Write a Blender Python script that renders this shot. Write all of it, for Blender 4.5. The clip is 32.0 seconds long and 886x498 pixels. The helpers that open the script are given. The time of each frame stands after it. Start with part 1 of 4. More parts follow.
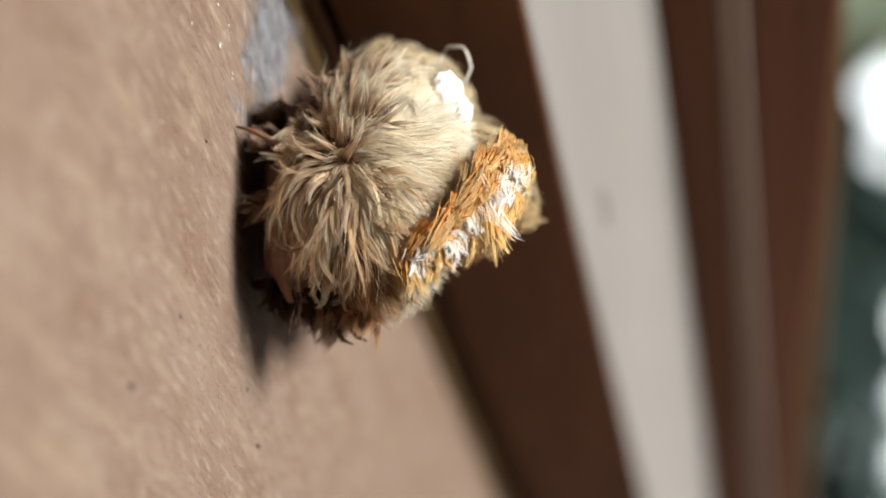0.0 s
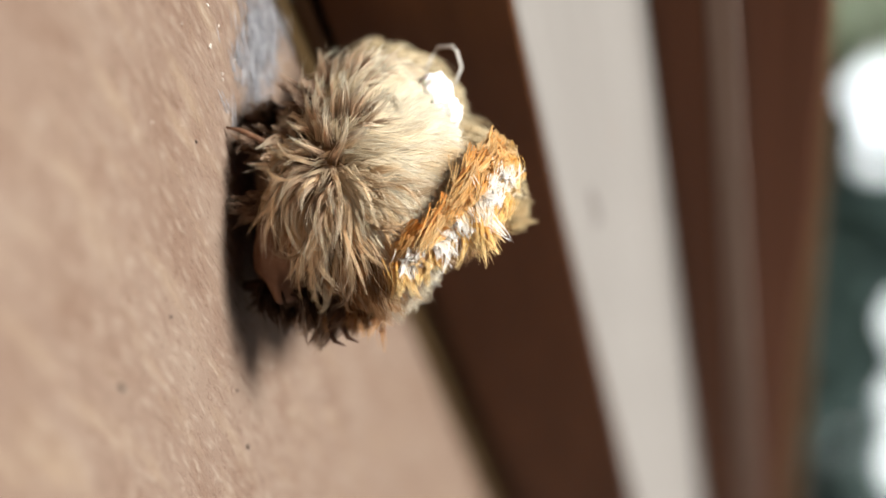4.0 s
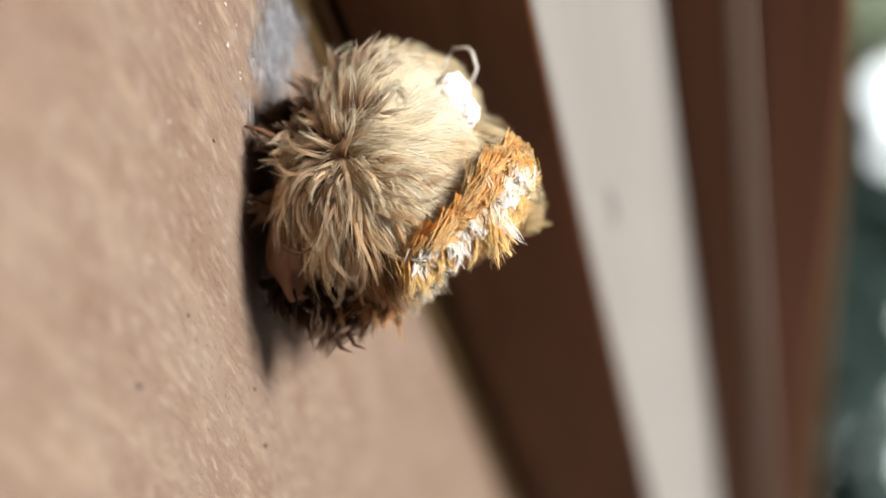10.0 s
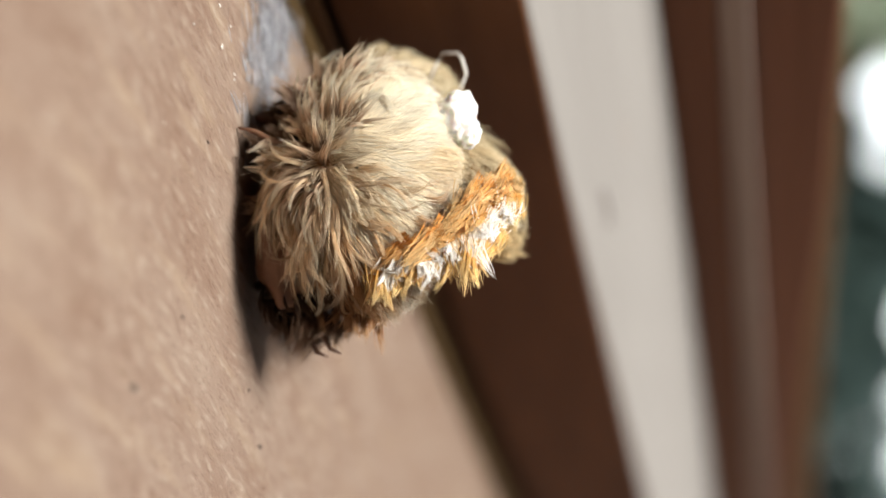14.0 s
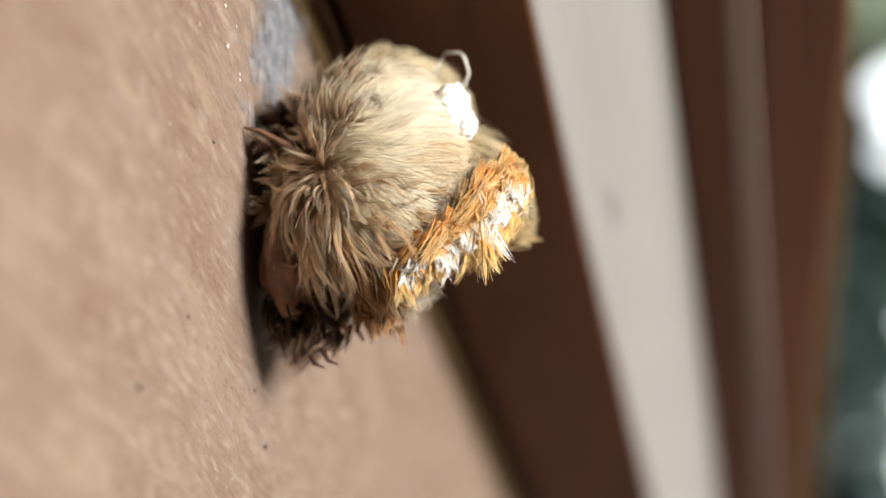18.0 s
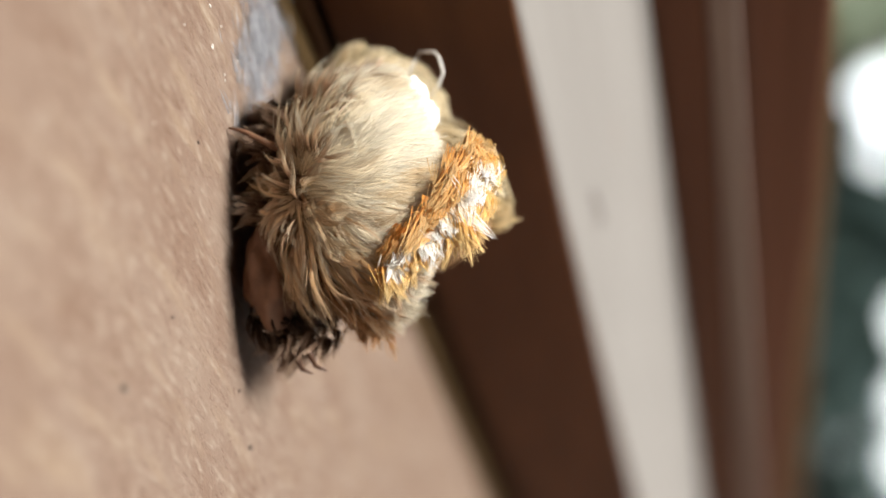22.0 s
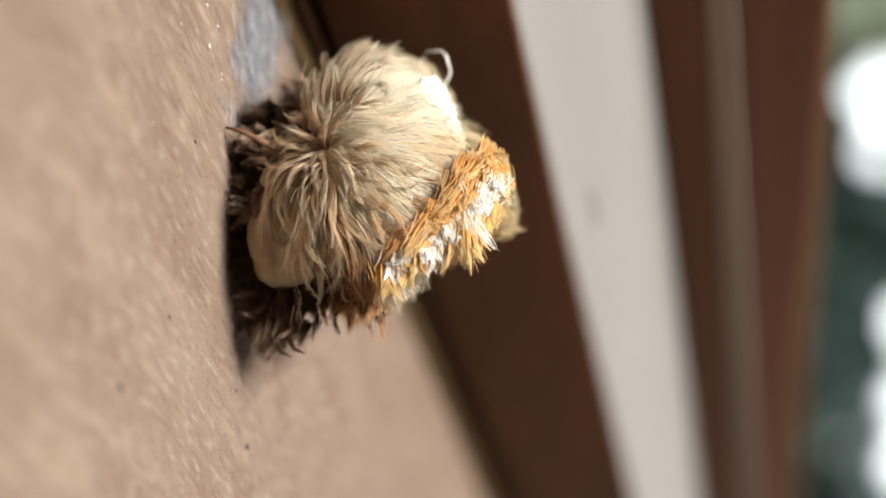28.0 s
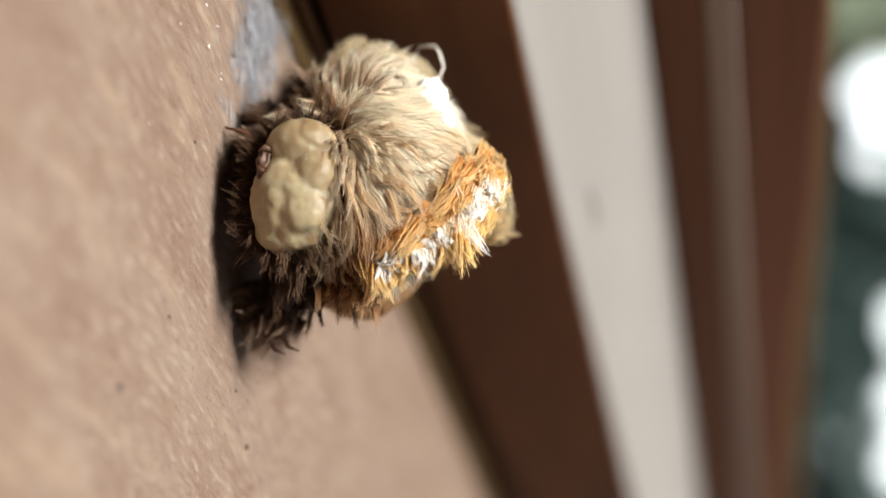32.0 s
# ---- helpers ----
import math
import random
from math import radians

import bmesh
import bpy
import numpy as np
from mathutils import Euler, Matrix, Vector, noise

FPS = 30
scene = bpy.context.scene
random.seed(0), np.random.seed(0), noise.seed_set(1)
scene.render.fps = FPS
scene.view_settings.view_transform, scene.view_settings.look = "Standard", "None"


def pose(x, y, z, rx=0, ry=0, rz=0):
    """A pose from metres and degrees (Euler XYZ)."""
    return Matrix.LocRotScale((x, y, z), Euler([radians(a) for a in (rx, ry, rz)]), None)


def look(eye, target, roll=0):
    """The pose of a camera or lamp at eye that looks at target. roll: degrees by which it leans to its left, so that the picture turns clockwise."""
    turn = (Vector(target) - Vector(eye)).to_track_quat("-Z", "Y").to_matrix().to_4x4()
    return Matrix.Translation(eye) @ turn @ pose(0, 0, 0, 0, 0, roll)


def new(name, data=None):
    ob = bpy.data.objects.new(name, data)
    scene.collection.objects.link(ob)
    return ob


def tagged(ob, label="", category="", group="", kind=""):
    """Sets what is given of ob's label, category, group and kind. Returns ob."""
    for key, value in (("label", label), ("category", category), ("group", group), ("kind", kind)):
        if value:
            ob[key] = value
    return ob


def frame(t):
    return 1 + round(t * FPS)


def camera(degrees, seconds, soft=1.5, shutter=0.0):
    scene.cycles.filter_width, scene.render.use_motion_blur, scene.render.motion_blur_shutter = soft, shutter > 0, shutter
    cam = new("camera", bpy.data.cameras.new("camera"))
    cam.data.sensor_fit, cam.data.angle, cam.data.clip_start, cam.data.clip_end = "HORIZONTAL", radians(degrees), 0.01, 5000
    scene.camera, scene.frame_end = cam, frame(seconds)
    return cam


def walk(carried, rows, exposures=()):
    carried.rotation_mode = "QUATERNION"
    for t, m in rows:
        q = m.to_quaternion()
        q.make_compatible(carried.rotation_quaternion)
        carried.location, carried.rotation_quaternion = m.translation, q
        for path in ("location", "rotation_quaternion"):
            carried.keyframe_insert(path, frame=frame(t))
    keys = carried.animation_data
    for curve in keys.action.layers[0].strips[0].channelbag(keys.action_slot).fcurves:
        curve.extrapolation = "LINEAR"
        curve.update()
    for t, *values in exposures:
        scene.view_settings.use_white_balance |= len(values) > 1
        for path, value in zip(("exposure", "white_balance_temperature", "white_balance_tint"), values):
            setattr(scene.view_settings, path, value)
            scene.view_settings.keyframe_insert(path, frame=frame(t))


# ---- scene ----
# One close view: a woolly caterpillar on a painted board before a low boarded wall.
# The picture is turned on its side: its left is the ground, its right the sky.
FOCAL = 784 / math.tan(radians(14))   # lens in picture units
K = 1 / 23000                         # caterpillar unit, in metres
EYE = Vector((0, 0, 0.041))
PITCH = math.atan(606 / FOCAL)

cam = camera(28, 32.0, soft=1.6)
cam.data.dof.use_dof = True
cam.data.dof.focus_distance = 0.128
cam.data.dof.aperture_fstop = 14.5


def view(shift, drop=0.0):
    """The camera on its side, tipped by the handshake."""
    right = Vector((0, math.sin(PITCH), math.cos(PITCH)))
    up = Vector((-1, 0, 0))
    m = Matrix((right, up, right.cross(up))).transposed().to_4x4()
    return Matrix.Translation(EYE) @ m @ Matrix.Rotation(math.atan(shift / FOCAL), 4, "Y") @ Matrix.Rotation(math.atan(drop / FOCAL), 4, "X")


walk(cam, [
    (0, view(19.1, 0.0)),
    (0.5, view(22.2, 0.0)),
    (1, view(39.1, 0.0)),
    (1.5, view(26.0, 0.0)),
    (2, view(23.8, 0.0)),
    (2.5, view(13.8, 0.0)),
    (3, view(7.7, 1.5)),
    (3.5, view(5.4, 1.5)),
    (5.5, view(-9.2, 1.5)),
    (6, view(0.0, 0.0)),
    (6.5, view(-7.7, 0.0)),
    (7, view(0.0, 0.0)),
    (7.5, view(13.8, 0.0)),
    (8, view(19.9, 0.0)),
    (8.5, view(1.5, 0.0)),
    (9, view(1.5, 0.0)),
    (9.5, view(13.1, 0.0)),
    (10, view(32.2, -0.8)),
    (10.5, view(33.0, 0.0)),
    (11, view(35.3, 0.0)),
    (11.5, view(35.2, 0.8)),
    (12, view(32.2, 0.0)),
    (12.5, view(36.8, 0.0)),
    (13, view(30.6, 1.5)),
    (13.5, view(23.0, 1.5)),
    (14, view(22.2, 1.5)),
    (14.5, view(9.2, 1.5)),
    (16.5, view(9.2, 1.5)),
    (17, view(29.9, 1.5)),
    (17.5, view(33.7, 1.5)),
    (18, view(32.2, 1.5)),
    (18.5, view(35.2, 1.5)),
    (19, view(39.8, 1.5)),
    (19.5, view(30.7, 1.6)),
    (20, view(27.6, 3.0)),
    (20.5, view(23.0, 3.0)),
    (21, view(28.4, 1.5)),
    (21.5, view(13.8, 1.6)),
    (22, view(5.4, 2.3)),
    (22.5, view(9.2, 1.6)),
    (23, view(12.3, 1.5)),
    (23.5, view(-1.5, 2.3)),
    (24, view(-19.9, 2.3)),
    (24.5, view(-5.3, 1.5)),
    (25, view(-3.1, 1.5)),
    (25.5, view(-0.8, 1.5)),
    (27.5, view(-4.6, 1.5)),
    (28, view(0.0, 1.5)),
    (28.5, view(-11.4, 1.5)),
    (29, view(44.4, 0.0)),
    (29.5, view(98.0, -0.8)),
    (30, view(85.0, 0.8)),
    (30.5, view(48.2, 0.0)),
    (31, view(29.1, 0.0)),
    (31.5, view(28.3, 0.0)),
    (32, view(-0.8, 1.5)),
], exposures=((0, 0.45), (1, 0.58), (2, 0.64), (32, 0.64)))

# ---- light ----
SUN_WAY = Vector((-0.36, -0.37, 0.855)).normalized()
world = bpy.data.worlds.new("sky")
scene.world = world
world.use_nodes = True
wn = world.node_tree.nodes
sky = wn.new("ShaderNodeTexSky")
sky.sky_type = "NISHITA"
sky.sun_disc = False
sky.sun_elevation = math.asin(SUN_WAY.z)
sky.sun_rotation = math.atan2(SUN_WAY.x, SUN_WAY.y)
sky.air_density = 0.8
sky.dust_density = 4.0
sky.ozone_density = 0.5
wn["Background"].inputs["Strength"].default_value = 0.056
haze = wn.new("ShaderNodeHueSaturation")
haze.inputs["Saturation"].default_value = 0.08
world.node_tree.links.new(sky.outputs["Color"], haze.inputs["Color"])
world.node_tree.links.new(haze.outputs["Color"], wn["Background"].inputs["Color"])

sun = new("sun", bpy.data.lights.new("sun", "SUN"))
sun.data.energy = 5.0
sun.data.angle = radians(18)
sun.data.color = (1.0, 0.972, 0.925)
sun.matrix_world = look(SUN_WAY * 5, (0, 0, 0))

scene.view_settings.exposure = 0.58


# ---- materials ----
def material(name, rough=0.6, spec=0.5):
    m = bpy.data.materials.new(name)
    m.use_nodes = True
    b = m.node_tree.nodes["Principled BSDF"]
    b.inputs["Roughness"].default_value = rough
    b.inputs["Specular IOR Level"].default_value = spec
    return m, m.node_tree.nodes, m.node_tree.links, b


def ramp(nodes, stops, mode="LINEAR"):
    r = nodes.new("ShaderNodeValToRGB")
    r.color_ramp.interpolation = mode
    els = r.color_ramp.elements
    while len(els) < len(stops):
        els.new(0.5)
    for e, (p, c) in zip(els, stops):
        e.position, e.color = p, (*c, 1)
    return r


def mix(nodes, links, fac, a, b, kind="MIX"):
    n = nodes.new("ShaderNodeMix")
    n.data_type, n.blend_type = "RGBA", kind
    for sock, v in ((n.inputs["Factor"], fac), (n.inputs["A"], a), (n.inputs["B"], b)):
        if isinstance(v, bpy.types.NodeSocket):
            links.new(v, sock)
        elif isinstance(v, tuple):
            sock.default_value = (*v, 1)
        else:
            sock.default_value = v
    return n.outputs["Result"]


def grain_coords(nodes, links, turn, scale):
    tc = nodes.new("ShaderNodeTexCoord")
    mp = nodes.new("ShaderNodeMapping")
    mp.inputs["Rotation"].default_value = (0, 0, turn)
    mp2 = nodes.new("ShaderNodeMapping")
    mp2.inputs["Scale"].default_value = scale
    links.new(tc.outputs["Object"], mp.inputs["Vector"])
    links.new(mp.outputs["Vector"], mp2.inputs["Vector"])
    return mp2.outputs["Vector"]


def noise_tex(nodes, links, vec, scale, detail=4, rough=0.55):
    n = nodes.new("ShaderNodeTexNoise")
    n.inputs["Scale"].default_value = scale
    n.inputs["Detail"].default_value = detail
    n.inputs["Roughness"].default_value = rough
    links.new(vec, n.inputs["Vector"])
    return n.outputs["Fac"]


def bump(nodes, links, height, strength, dist, b):
    n = nodes.new("ShaderNodeBump")
    n.inputs["Strength"].default_value = strength
    n.inputs["Distance"].default_value = dist
    links.new(height, n.inputs["Height"])
    links.new(n.outputs["Normal"], b.inputs["Normal"])
    return n


BOARD_TURN = radians(27.53)            # the boards' way, clockwise from straight ahead


def board_paint():
    """Worn pink-tan paint on planed wood: streaks, pits and tiny specks along the grain."""
    m, n, l, b = material("worn_tan_paint", 0.42, 0.055)
    along = grain_coords(n, l, 0, (1700, 380, 900))
    fine = noise_tex(n, l, along, 1.0, 5, 0.6)
    streak = noise_tex(n, l, grain_coords(n, l, 0, (420, 60, 300)), 1.0, 4, 0.6)
    cloud = noise_tex(n, l, grain_coords(n, l, 0, (150, 70, 90)), 1.0, 5, 0.62)
    base = ramp(n, [(0.30, (0.190, 0.124, 0.090)), (0.55, (0.225, 0.159, 0.121)), (0.75, (0.257, 0.192, 0.148))])
    l.new(cloud, base.inputs["Fac"])
    worn = ramp(n, [(0.53, (0, 0, 0)), (0.74, (0.5, 0.5, 0.5))])
    l.new(streak, worn.inputs["Fac"])
    c1 = mix(n, l, worn.outputs["Color"], base.outputs["Color"], (0.348, 0.264, 0.182))
    light = ramp(n, [(0.52, (0, 0, 0)), (0.70, (0.62, 0.62, 0.62))])
    l.new(fine, light.inputs["Fac"])
    c2 = mix(n, l, light.outputs["Color"], c1, (0.372, 0.306, 0.242))
    pit = noise_tex(n, l, grain_coords(n, l, 0, (1500, 520, 900)), 1.0, 2, 0.5)
    dark = ramp(n, [(0.27, (0.6, 0.6, 0.6)), (0.36, (0, 0, 0))])
    l.new(pit, dark.inputs["Fac"])
    c3 = mix(n, l, dark.outputs["Color"], c2, (0.152, 0.093, 0.064))
    l.new(c3, b.inputs["Base Color"])
    rr = ramp(n, [(0.35, (0.24, 0.24, 0.24)), (0.65, (0.42, 0.42, 0.42))])
    l.new(fine, rr.inputs["Fac"])
    l.new(rr.outputs["Color"], b.inputs["Roughness"])
    grit_relief = noise_tex(n, l, grain_coords(n, l, 0, (3200, 1300, 2000)), 1.0, 3, 0.6)
    both = n.new("ShaderNodeMath")
    both.operation = "MULTIPLY_ADD"
    both.inputs[1].default_value = 0.6
    l.new(grit_relief, both.inputs[0])
    l.new(fine, both.inputs[2])
    bump(n, l, both.outputs["Value"], 0.85, 0.00018, b)
    return m


def plank_paint(name, low, high, rough, turn_scale=(40, 9, 300), marks=None):
    m, n, l, b = material(name, rough, 0.12)
    big = noise_tex(n, l, grain_coords(n, l, 0, turn_scale), 1.0, 4, 0.6)
    r = ramp(n, [(0.32, low), (0.68, high)])
    l.new(big, r.inputs["Fac"])
    out = r.outputs["Color"]
    if marks:
        sp = noise_tex(n, l, grain_coords(n, l, 0, (160, 45, 260)), 1.0, 2, 0.4)
        k = ramp(n, [(0.70, (0, 0, 0)), (0.78, (0.5, 0.5, 0.5))])
        l.new(sp, k.inputs["Fac"])
        out = mix(n, l, k.outputs["Color"], out, marks)
    l.new(out, b.inputs["Base Color"])
    bump(n, l, noise_tex(n, l, grain_coords(n, l, 0, (900, 120, 900)), 1.0, 3), 0.3, 0.0002, b)
    return m


def hair_stuff(name, root, mid, tip, spread=0.35, odd=None, rough=0.6, zones=None, zone_mix=0.72, soft=0.25, clump=0.3):
    """Fine hair: colour changes from root to tip, from lock to lock and from strand to strand; zones change it outward
    from the crown.
    """
    m, n, l, b = material(name, rough, 0.12)
    uv = n.new("ShaderNodeUVMap")
    uv.uv_map = "strand"
    sep = n.new("ShaderNodeSeparateXYZ")
    l.new(uv.outputs["UV"], sep.inputs["Vector"])
    uv2 = n.new("ShaderNodeUVMap")
    uv2.uv_map = "lock"
    sep2 = n.new("ShaderNodeSeparateXYZ")
    l.new(uv2.outputs["UV"], sep2.inputs["Vector"])
    r = ramp(n, [(0.0, root), (0.42, mid), (1.0, tip)])
    l.new(sep.outputs["Y"], r.inputs["Fac"])
    out = r.outputs["Color"]
    if zones:
        z = ramp(n, zones)
        l.new(sep.outputs["X"], z.inputs["Fac"])
        out = mix(n, l, zone_mix, out, z.outputs["Color"])
    if odd:
        pick = ramp(n, [(0.50, (0, 0, 0)), (0.92, (0.8, 0.8, 0.8))])
        l.new(sep2.outputs["Y"], pick.inputs["Fac"])
        out = mix(n, l, pick.outputs["Color"], out, odd)
    geo = n.new("ShaderNodeNewGeometry")
    v = n.new("ShaderNodeMapRange")
    v.inputs["To Min"].default_value = 1 - spread
    v.inputs["To Max"].default_value = 1 + spread * 0.5
    l.new(geo.outputs["Random Per Island"], v.inputs["Value"])
    v2 = n.new("ShaderNodeMapRange")
    v2.inputs["To Min"].default_value = 1 - clump
    v2.inputs["To Max"].default_value = 1 + clump * 0.5
    l.new(sep2.outputs["X"], v2.inputs["Value"])
    vv = n.new("ShaderNodeMath")
    vv.operation = "MULTIPLY"
    l.new(v.outputs["Result"], vv.inputs[0])
    l.new(v2.outputs["Result"], vv.inputs[1])
    hs = n.new("ShaderNodeHueSaturation")
    l.new(out, hs.inputs["Color"])
    l.new(vv.outputs["Value"], hs.inputs["Value"])
    l.new(hs.outputs["Color"], b.inputs["Base Color"])
    b.inputs["Sheen Weight"].default_value = 0.1
    l.new(hs.outputs["Color"], b.inputs["Sheen Tint"])
    b.inputs["Sheen Roughness"].default_value = 0.4
    tr = n.new("ShaderNodeBsdfTranslucent")
    l.new(hs.outputs["Color"], tr.inputs["Color"])
    ms = n.new("ShaderNodeMixShader")
    ms.inputs["Fac"].default_value = soft
    l.new(b.outputs["BSDF"], ms.inputs[1])
    l.new(tr.outputs["BSDF"], ms.inputs[2])
    l.new(ms.outputs["Shader"], n["Material Output"].inputs["Surface"])
    return m


def skin_stuff(name, low, high, rough=0.4, soft_glow=0.25, scale=900):
    m, n, l, b = material(name, rough, 0.5)
    tc = n.new("ShaderNodeTexCoord")
    f = noise_tex(n, l, tc.outputs["Object"], scale, 4, 0.6)
    r = ramp(n, [(0.3, low), (0.7, high)])
    l.new(f, r.inputs["Fac"])
    l.new(r.outputs["Color"], b.inputs["Base Color"])
    b.inputs["Subsurface Weight"].default_value = soft_glow
    b.inputs["Subsurface Radius"].default_value = (1.0, 0.6, 0.3)
    b.inputs["Subsurface Scale"].default_value = 0.0012
    bump(n, l, noise_tex(n, l, tc.outputs["Object"], scale * 2.5, 4), 0.4, 0.00012, b)
    return m


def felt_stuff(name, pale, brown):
    """Felted underfur: pale on the back, brown towards the belly and the face; the brown deepens the shade between
    locks there.
    """
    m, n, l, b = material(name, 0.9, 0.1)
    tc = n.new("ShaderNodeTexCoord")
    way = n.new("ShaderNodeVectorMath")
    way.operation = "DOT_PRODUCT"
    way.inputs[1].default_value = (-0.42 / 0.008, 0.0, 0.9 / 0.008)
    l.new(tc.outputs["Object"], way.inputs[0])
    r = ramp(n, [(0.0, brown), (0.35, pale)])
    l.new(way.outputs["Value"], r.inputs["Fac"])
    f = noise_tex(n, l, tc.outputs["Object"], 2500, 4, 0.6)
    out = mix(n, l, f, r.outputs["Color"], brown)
    l.new(out, b.inputs["Base Color"])
    b.inputs["Sheen Weight"].default_value = 0.25
    bump(n, l, f, 0.5, 0.0001, b)
    return m


TAN_PAINT = board_paint()
BROWN = plank_paint("dark_brown_paint", (0.096, 0.038, 0.0165), (0.148, 0.061, 0.027), 0.55, (70, 30, 200), marks=(0.165, 0.078, 0.040))
BROWN_2 = plank_paint("red_brown_paint", (0.125, 0.049, 0.025), (0.185, 0.079, 0.043), 0.5)
WHITE = plank_paint("chalky_white_paint", (0.288, 0.268, 0.247), (0.332, 0.312, 0.290), 0.6, marks=(0.335, 0.285, 0.25))
TAUPE = plank_paint("taupe_paint", (0.27, 0.20, 0.165), (0.35, 0.265, 0.22), 0.5)
BROWN_3 = plank_paint("pale_red_brown_paint", (0.175, 0.080, 0.048), (0.235, 0.112, 0.070), 0.5)
# olive-brown that puts the joint's shade and lens fringe into colour
JOINT_SHADE = plank_paint("olive_joint_shade", (0.085, 0.052, 0.020), (0.135, 0.085, 0.036), 0.8, (300, 60, 300))
FOOT_STRIP = plank_paint("brown_joint_strip", (0.10, 0.048, 0.022), (0.15, 0.075, 0.036), 0.7, (200, 60, 300))
OLIVE = plank_paint("olive_brown_paint", (0.24, 0.175, 0.095), (0.31, 0.235, 0.135), 0.5)
JOINT = plank_paint("near_black_joint", (0.024, 0.0136, 0.008), (0.044, 0.024, 0.0144), 0.8)
CREAM_HAIR = hair_stuff("cream_hair", (0.514, 0.379, 0.219), (0.741, 0.630, 0.437), (0.823, 0.756, 0.593), 0.14, odd=(0.638, 0.484, 0.281), clump=0.22, zones=[(0.06, (0.495, 0.363, 0.219)), (0.20, (0.783, 0.668, 0.469)), (0.42, (0.844, 0.773, 0.614)), (0.72, (0.864, 0.830, 0.717))])
LOCK_HAIR = hair_stuff("pale_lock_hair", (0.254, 0.108, 0.038), (0.772, 0.555, 0.318), (0.924, 0.862, 0.710), 0.12, odd=(0.600, 0.425, 0.245), clump=0.42, zones=[(0.04, (0.527, 0.359, 0.212)), (0.16, (0.913, 0.799, 0.594)), (0.32, (0.852, 0.686, 0.456)), (0.56, (0.345, 0.171, 0.069))], zone_mix=0.55)
GREY_HAIR = hair_stuff("grey_brown_hair", (0.152, 0.087, 0.050), (0.700, 0.517, 0.352), (0.930, 0.913, 0.735), 0.2, odd=(0.420, 0.267, 0.163), clump=0.4)
# dark brown hair, made darker still for the shade under the body
DARK_SHADED_HAIR = hair_stuff("dark_brown_shaded_hair", (0.0175, 0.009, 0.005), (0.0475, 0.025, 0.014), (0.11, 0.0625, 0.035), 0.4, soft=0.15)
FOOT_HAIR = hair_stuff("grey_foot_hair", (0.05, 0.027, 0.016), (0.18, 0.108, 0.07), (0.46, 0.33, 0.235), 0.3, soft=0.2)
OLIVE_HAIR = hair_stuff("olive_cream_hair", (0.376, 0.277, 0.146), (0.673, 0.554, 0.350), (0.792, 0.703, 0.505), 0.18, odd=(0.455, 0.337, 0.185))
ORANGE_HAIR = hair_stuff("orange_hair", (0.58, 0.22, 0.04), (0.78, 0.41, 0.12), (0.84, 0.60, 0.29), 0.2, odd=(0.82, 0.58, 0.29), clump=0.3)
YELLOW_HAIR = hair_stuff("yellow_orange_hair", (0.70, 0.33, 0.07), (0.85, 0.54, 0.18), (0.86, 0.66, 0.34), 0.15, odd=(0.82, 0.56, 0.25))
WHITE_HAIR = hair_stuff("white_hair", (0.80, 0.70, 0.55), (0.90, 0.87, 0.81), (0.92, 0.90, 0.86), 0.08, clump=0.15)
TAN_HAIR = hair_stuff("tan_crest_hair", (0.44, 0.27, 0.11), (0.68, 0.47, 0.225), (0.78, 0.60, 0.34), 0.2, odd=(0.78, 0.44, 0.13))
TAIL_HAIR = hair_stuff("pale_tail_hair", (0.60, 0.36, 0.13), (0.76, 0.56, 0.28), (0.80, 0.65, 0.40), 0.15)
# pale blue-white of the sky's reflection, put into thread colour
SKY_SHEEN = hair_stuff("blue_white_sheen", (0.36, 0.365, 0.39), (0.52, 0.525, 0.555), (0.40, 0.405, 0.43), 0.6)
RUST_HAIR = hair_stuff("rusty_brown_hair", (0.095, 0.040, 0.016), (0.35, 0.17, 0.072), (0.58, 0.36, 0.19), 0.3)
FLANK_HAIR = hair_stuff("flank_brown_hair", (0.251, 0.115, 0.045), (0.585, 0.344, 0.163), (0.732, 0.496, 0.275), 0.2, odd=(0.376, 0.200, 0.090), clump=0.4)
# browner below, so its colour darkens the gaps between locks
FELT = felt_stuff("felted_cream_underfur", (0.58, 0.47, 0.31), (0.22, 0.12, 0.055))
UNDERCOAT = skin_stuff("felted_undercoat", (0.24, 0.125, 0.05), (0.36, 0.22, 0.105), 0.9, 0.0)
UNDER_SKIN = skin_stuff("brown_skin", (0.10, 0.055, 0.03), (0.17, 0.10, 0.06), 0.6, 0.1)
CREAM_SKIN = skin_stuff("cream_skin", (0.21, 0.135, 0.062), (0.40, 0.345, 0.222), 0.5, 0.7, 260)
FOLD_SKIN = skin_stuff("tan_fold_skin", (0.12, 0.054, 0.028), (0.22, 0.115, 0.066), 0.6, 0.1, 420)
DARK_AMBER = skin_stuff("dark_amber_skin", (0.05, 0.02, 0.01), (0.10, 0.045, 0.022), 0.55, 0.0)
DARK_SPECK = skin_stuff("dark_speck", (0.03, 0.02, 0.015), (0.06, 0.04, 0.03), 0.7, 0.0)
COTTON = skin_stuff("white_cotton", (0.86, 0.85, 0.82), (0.93, 0.92, 0.90), 0.9, 0.3)
PALE_SPECK = skin_stuff("pale_speck", (0.75, 0.70, 0.62), (0.85, 0.82, 0.76), 0.3, 0.0)
GREY_STAIN = plank_paint("grey_stain", (0.15, 0.13, 0.12), (0.20, 0.18, 0.165), 0.7)
LEAF = plank_paint("dark_leaf", (0.050, 0.084, 0.082), (0.108, 0.158, 0.150), 0.6, (3, 3, 3))
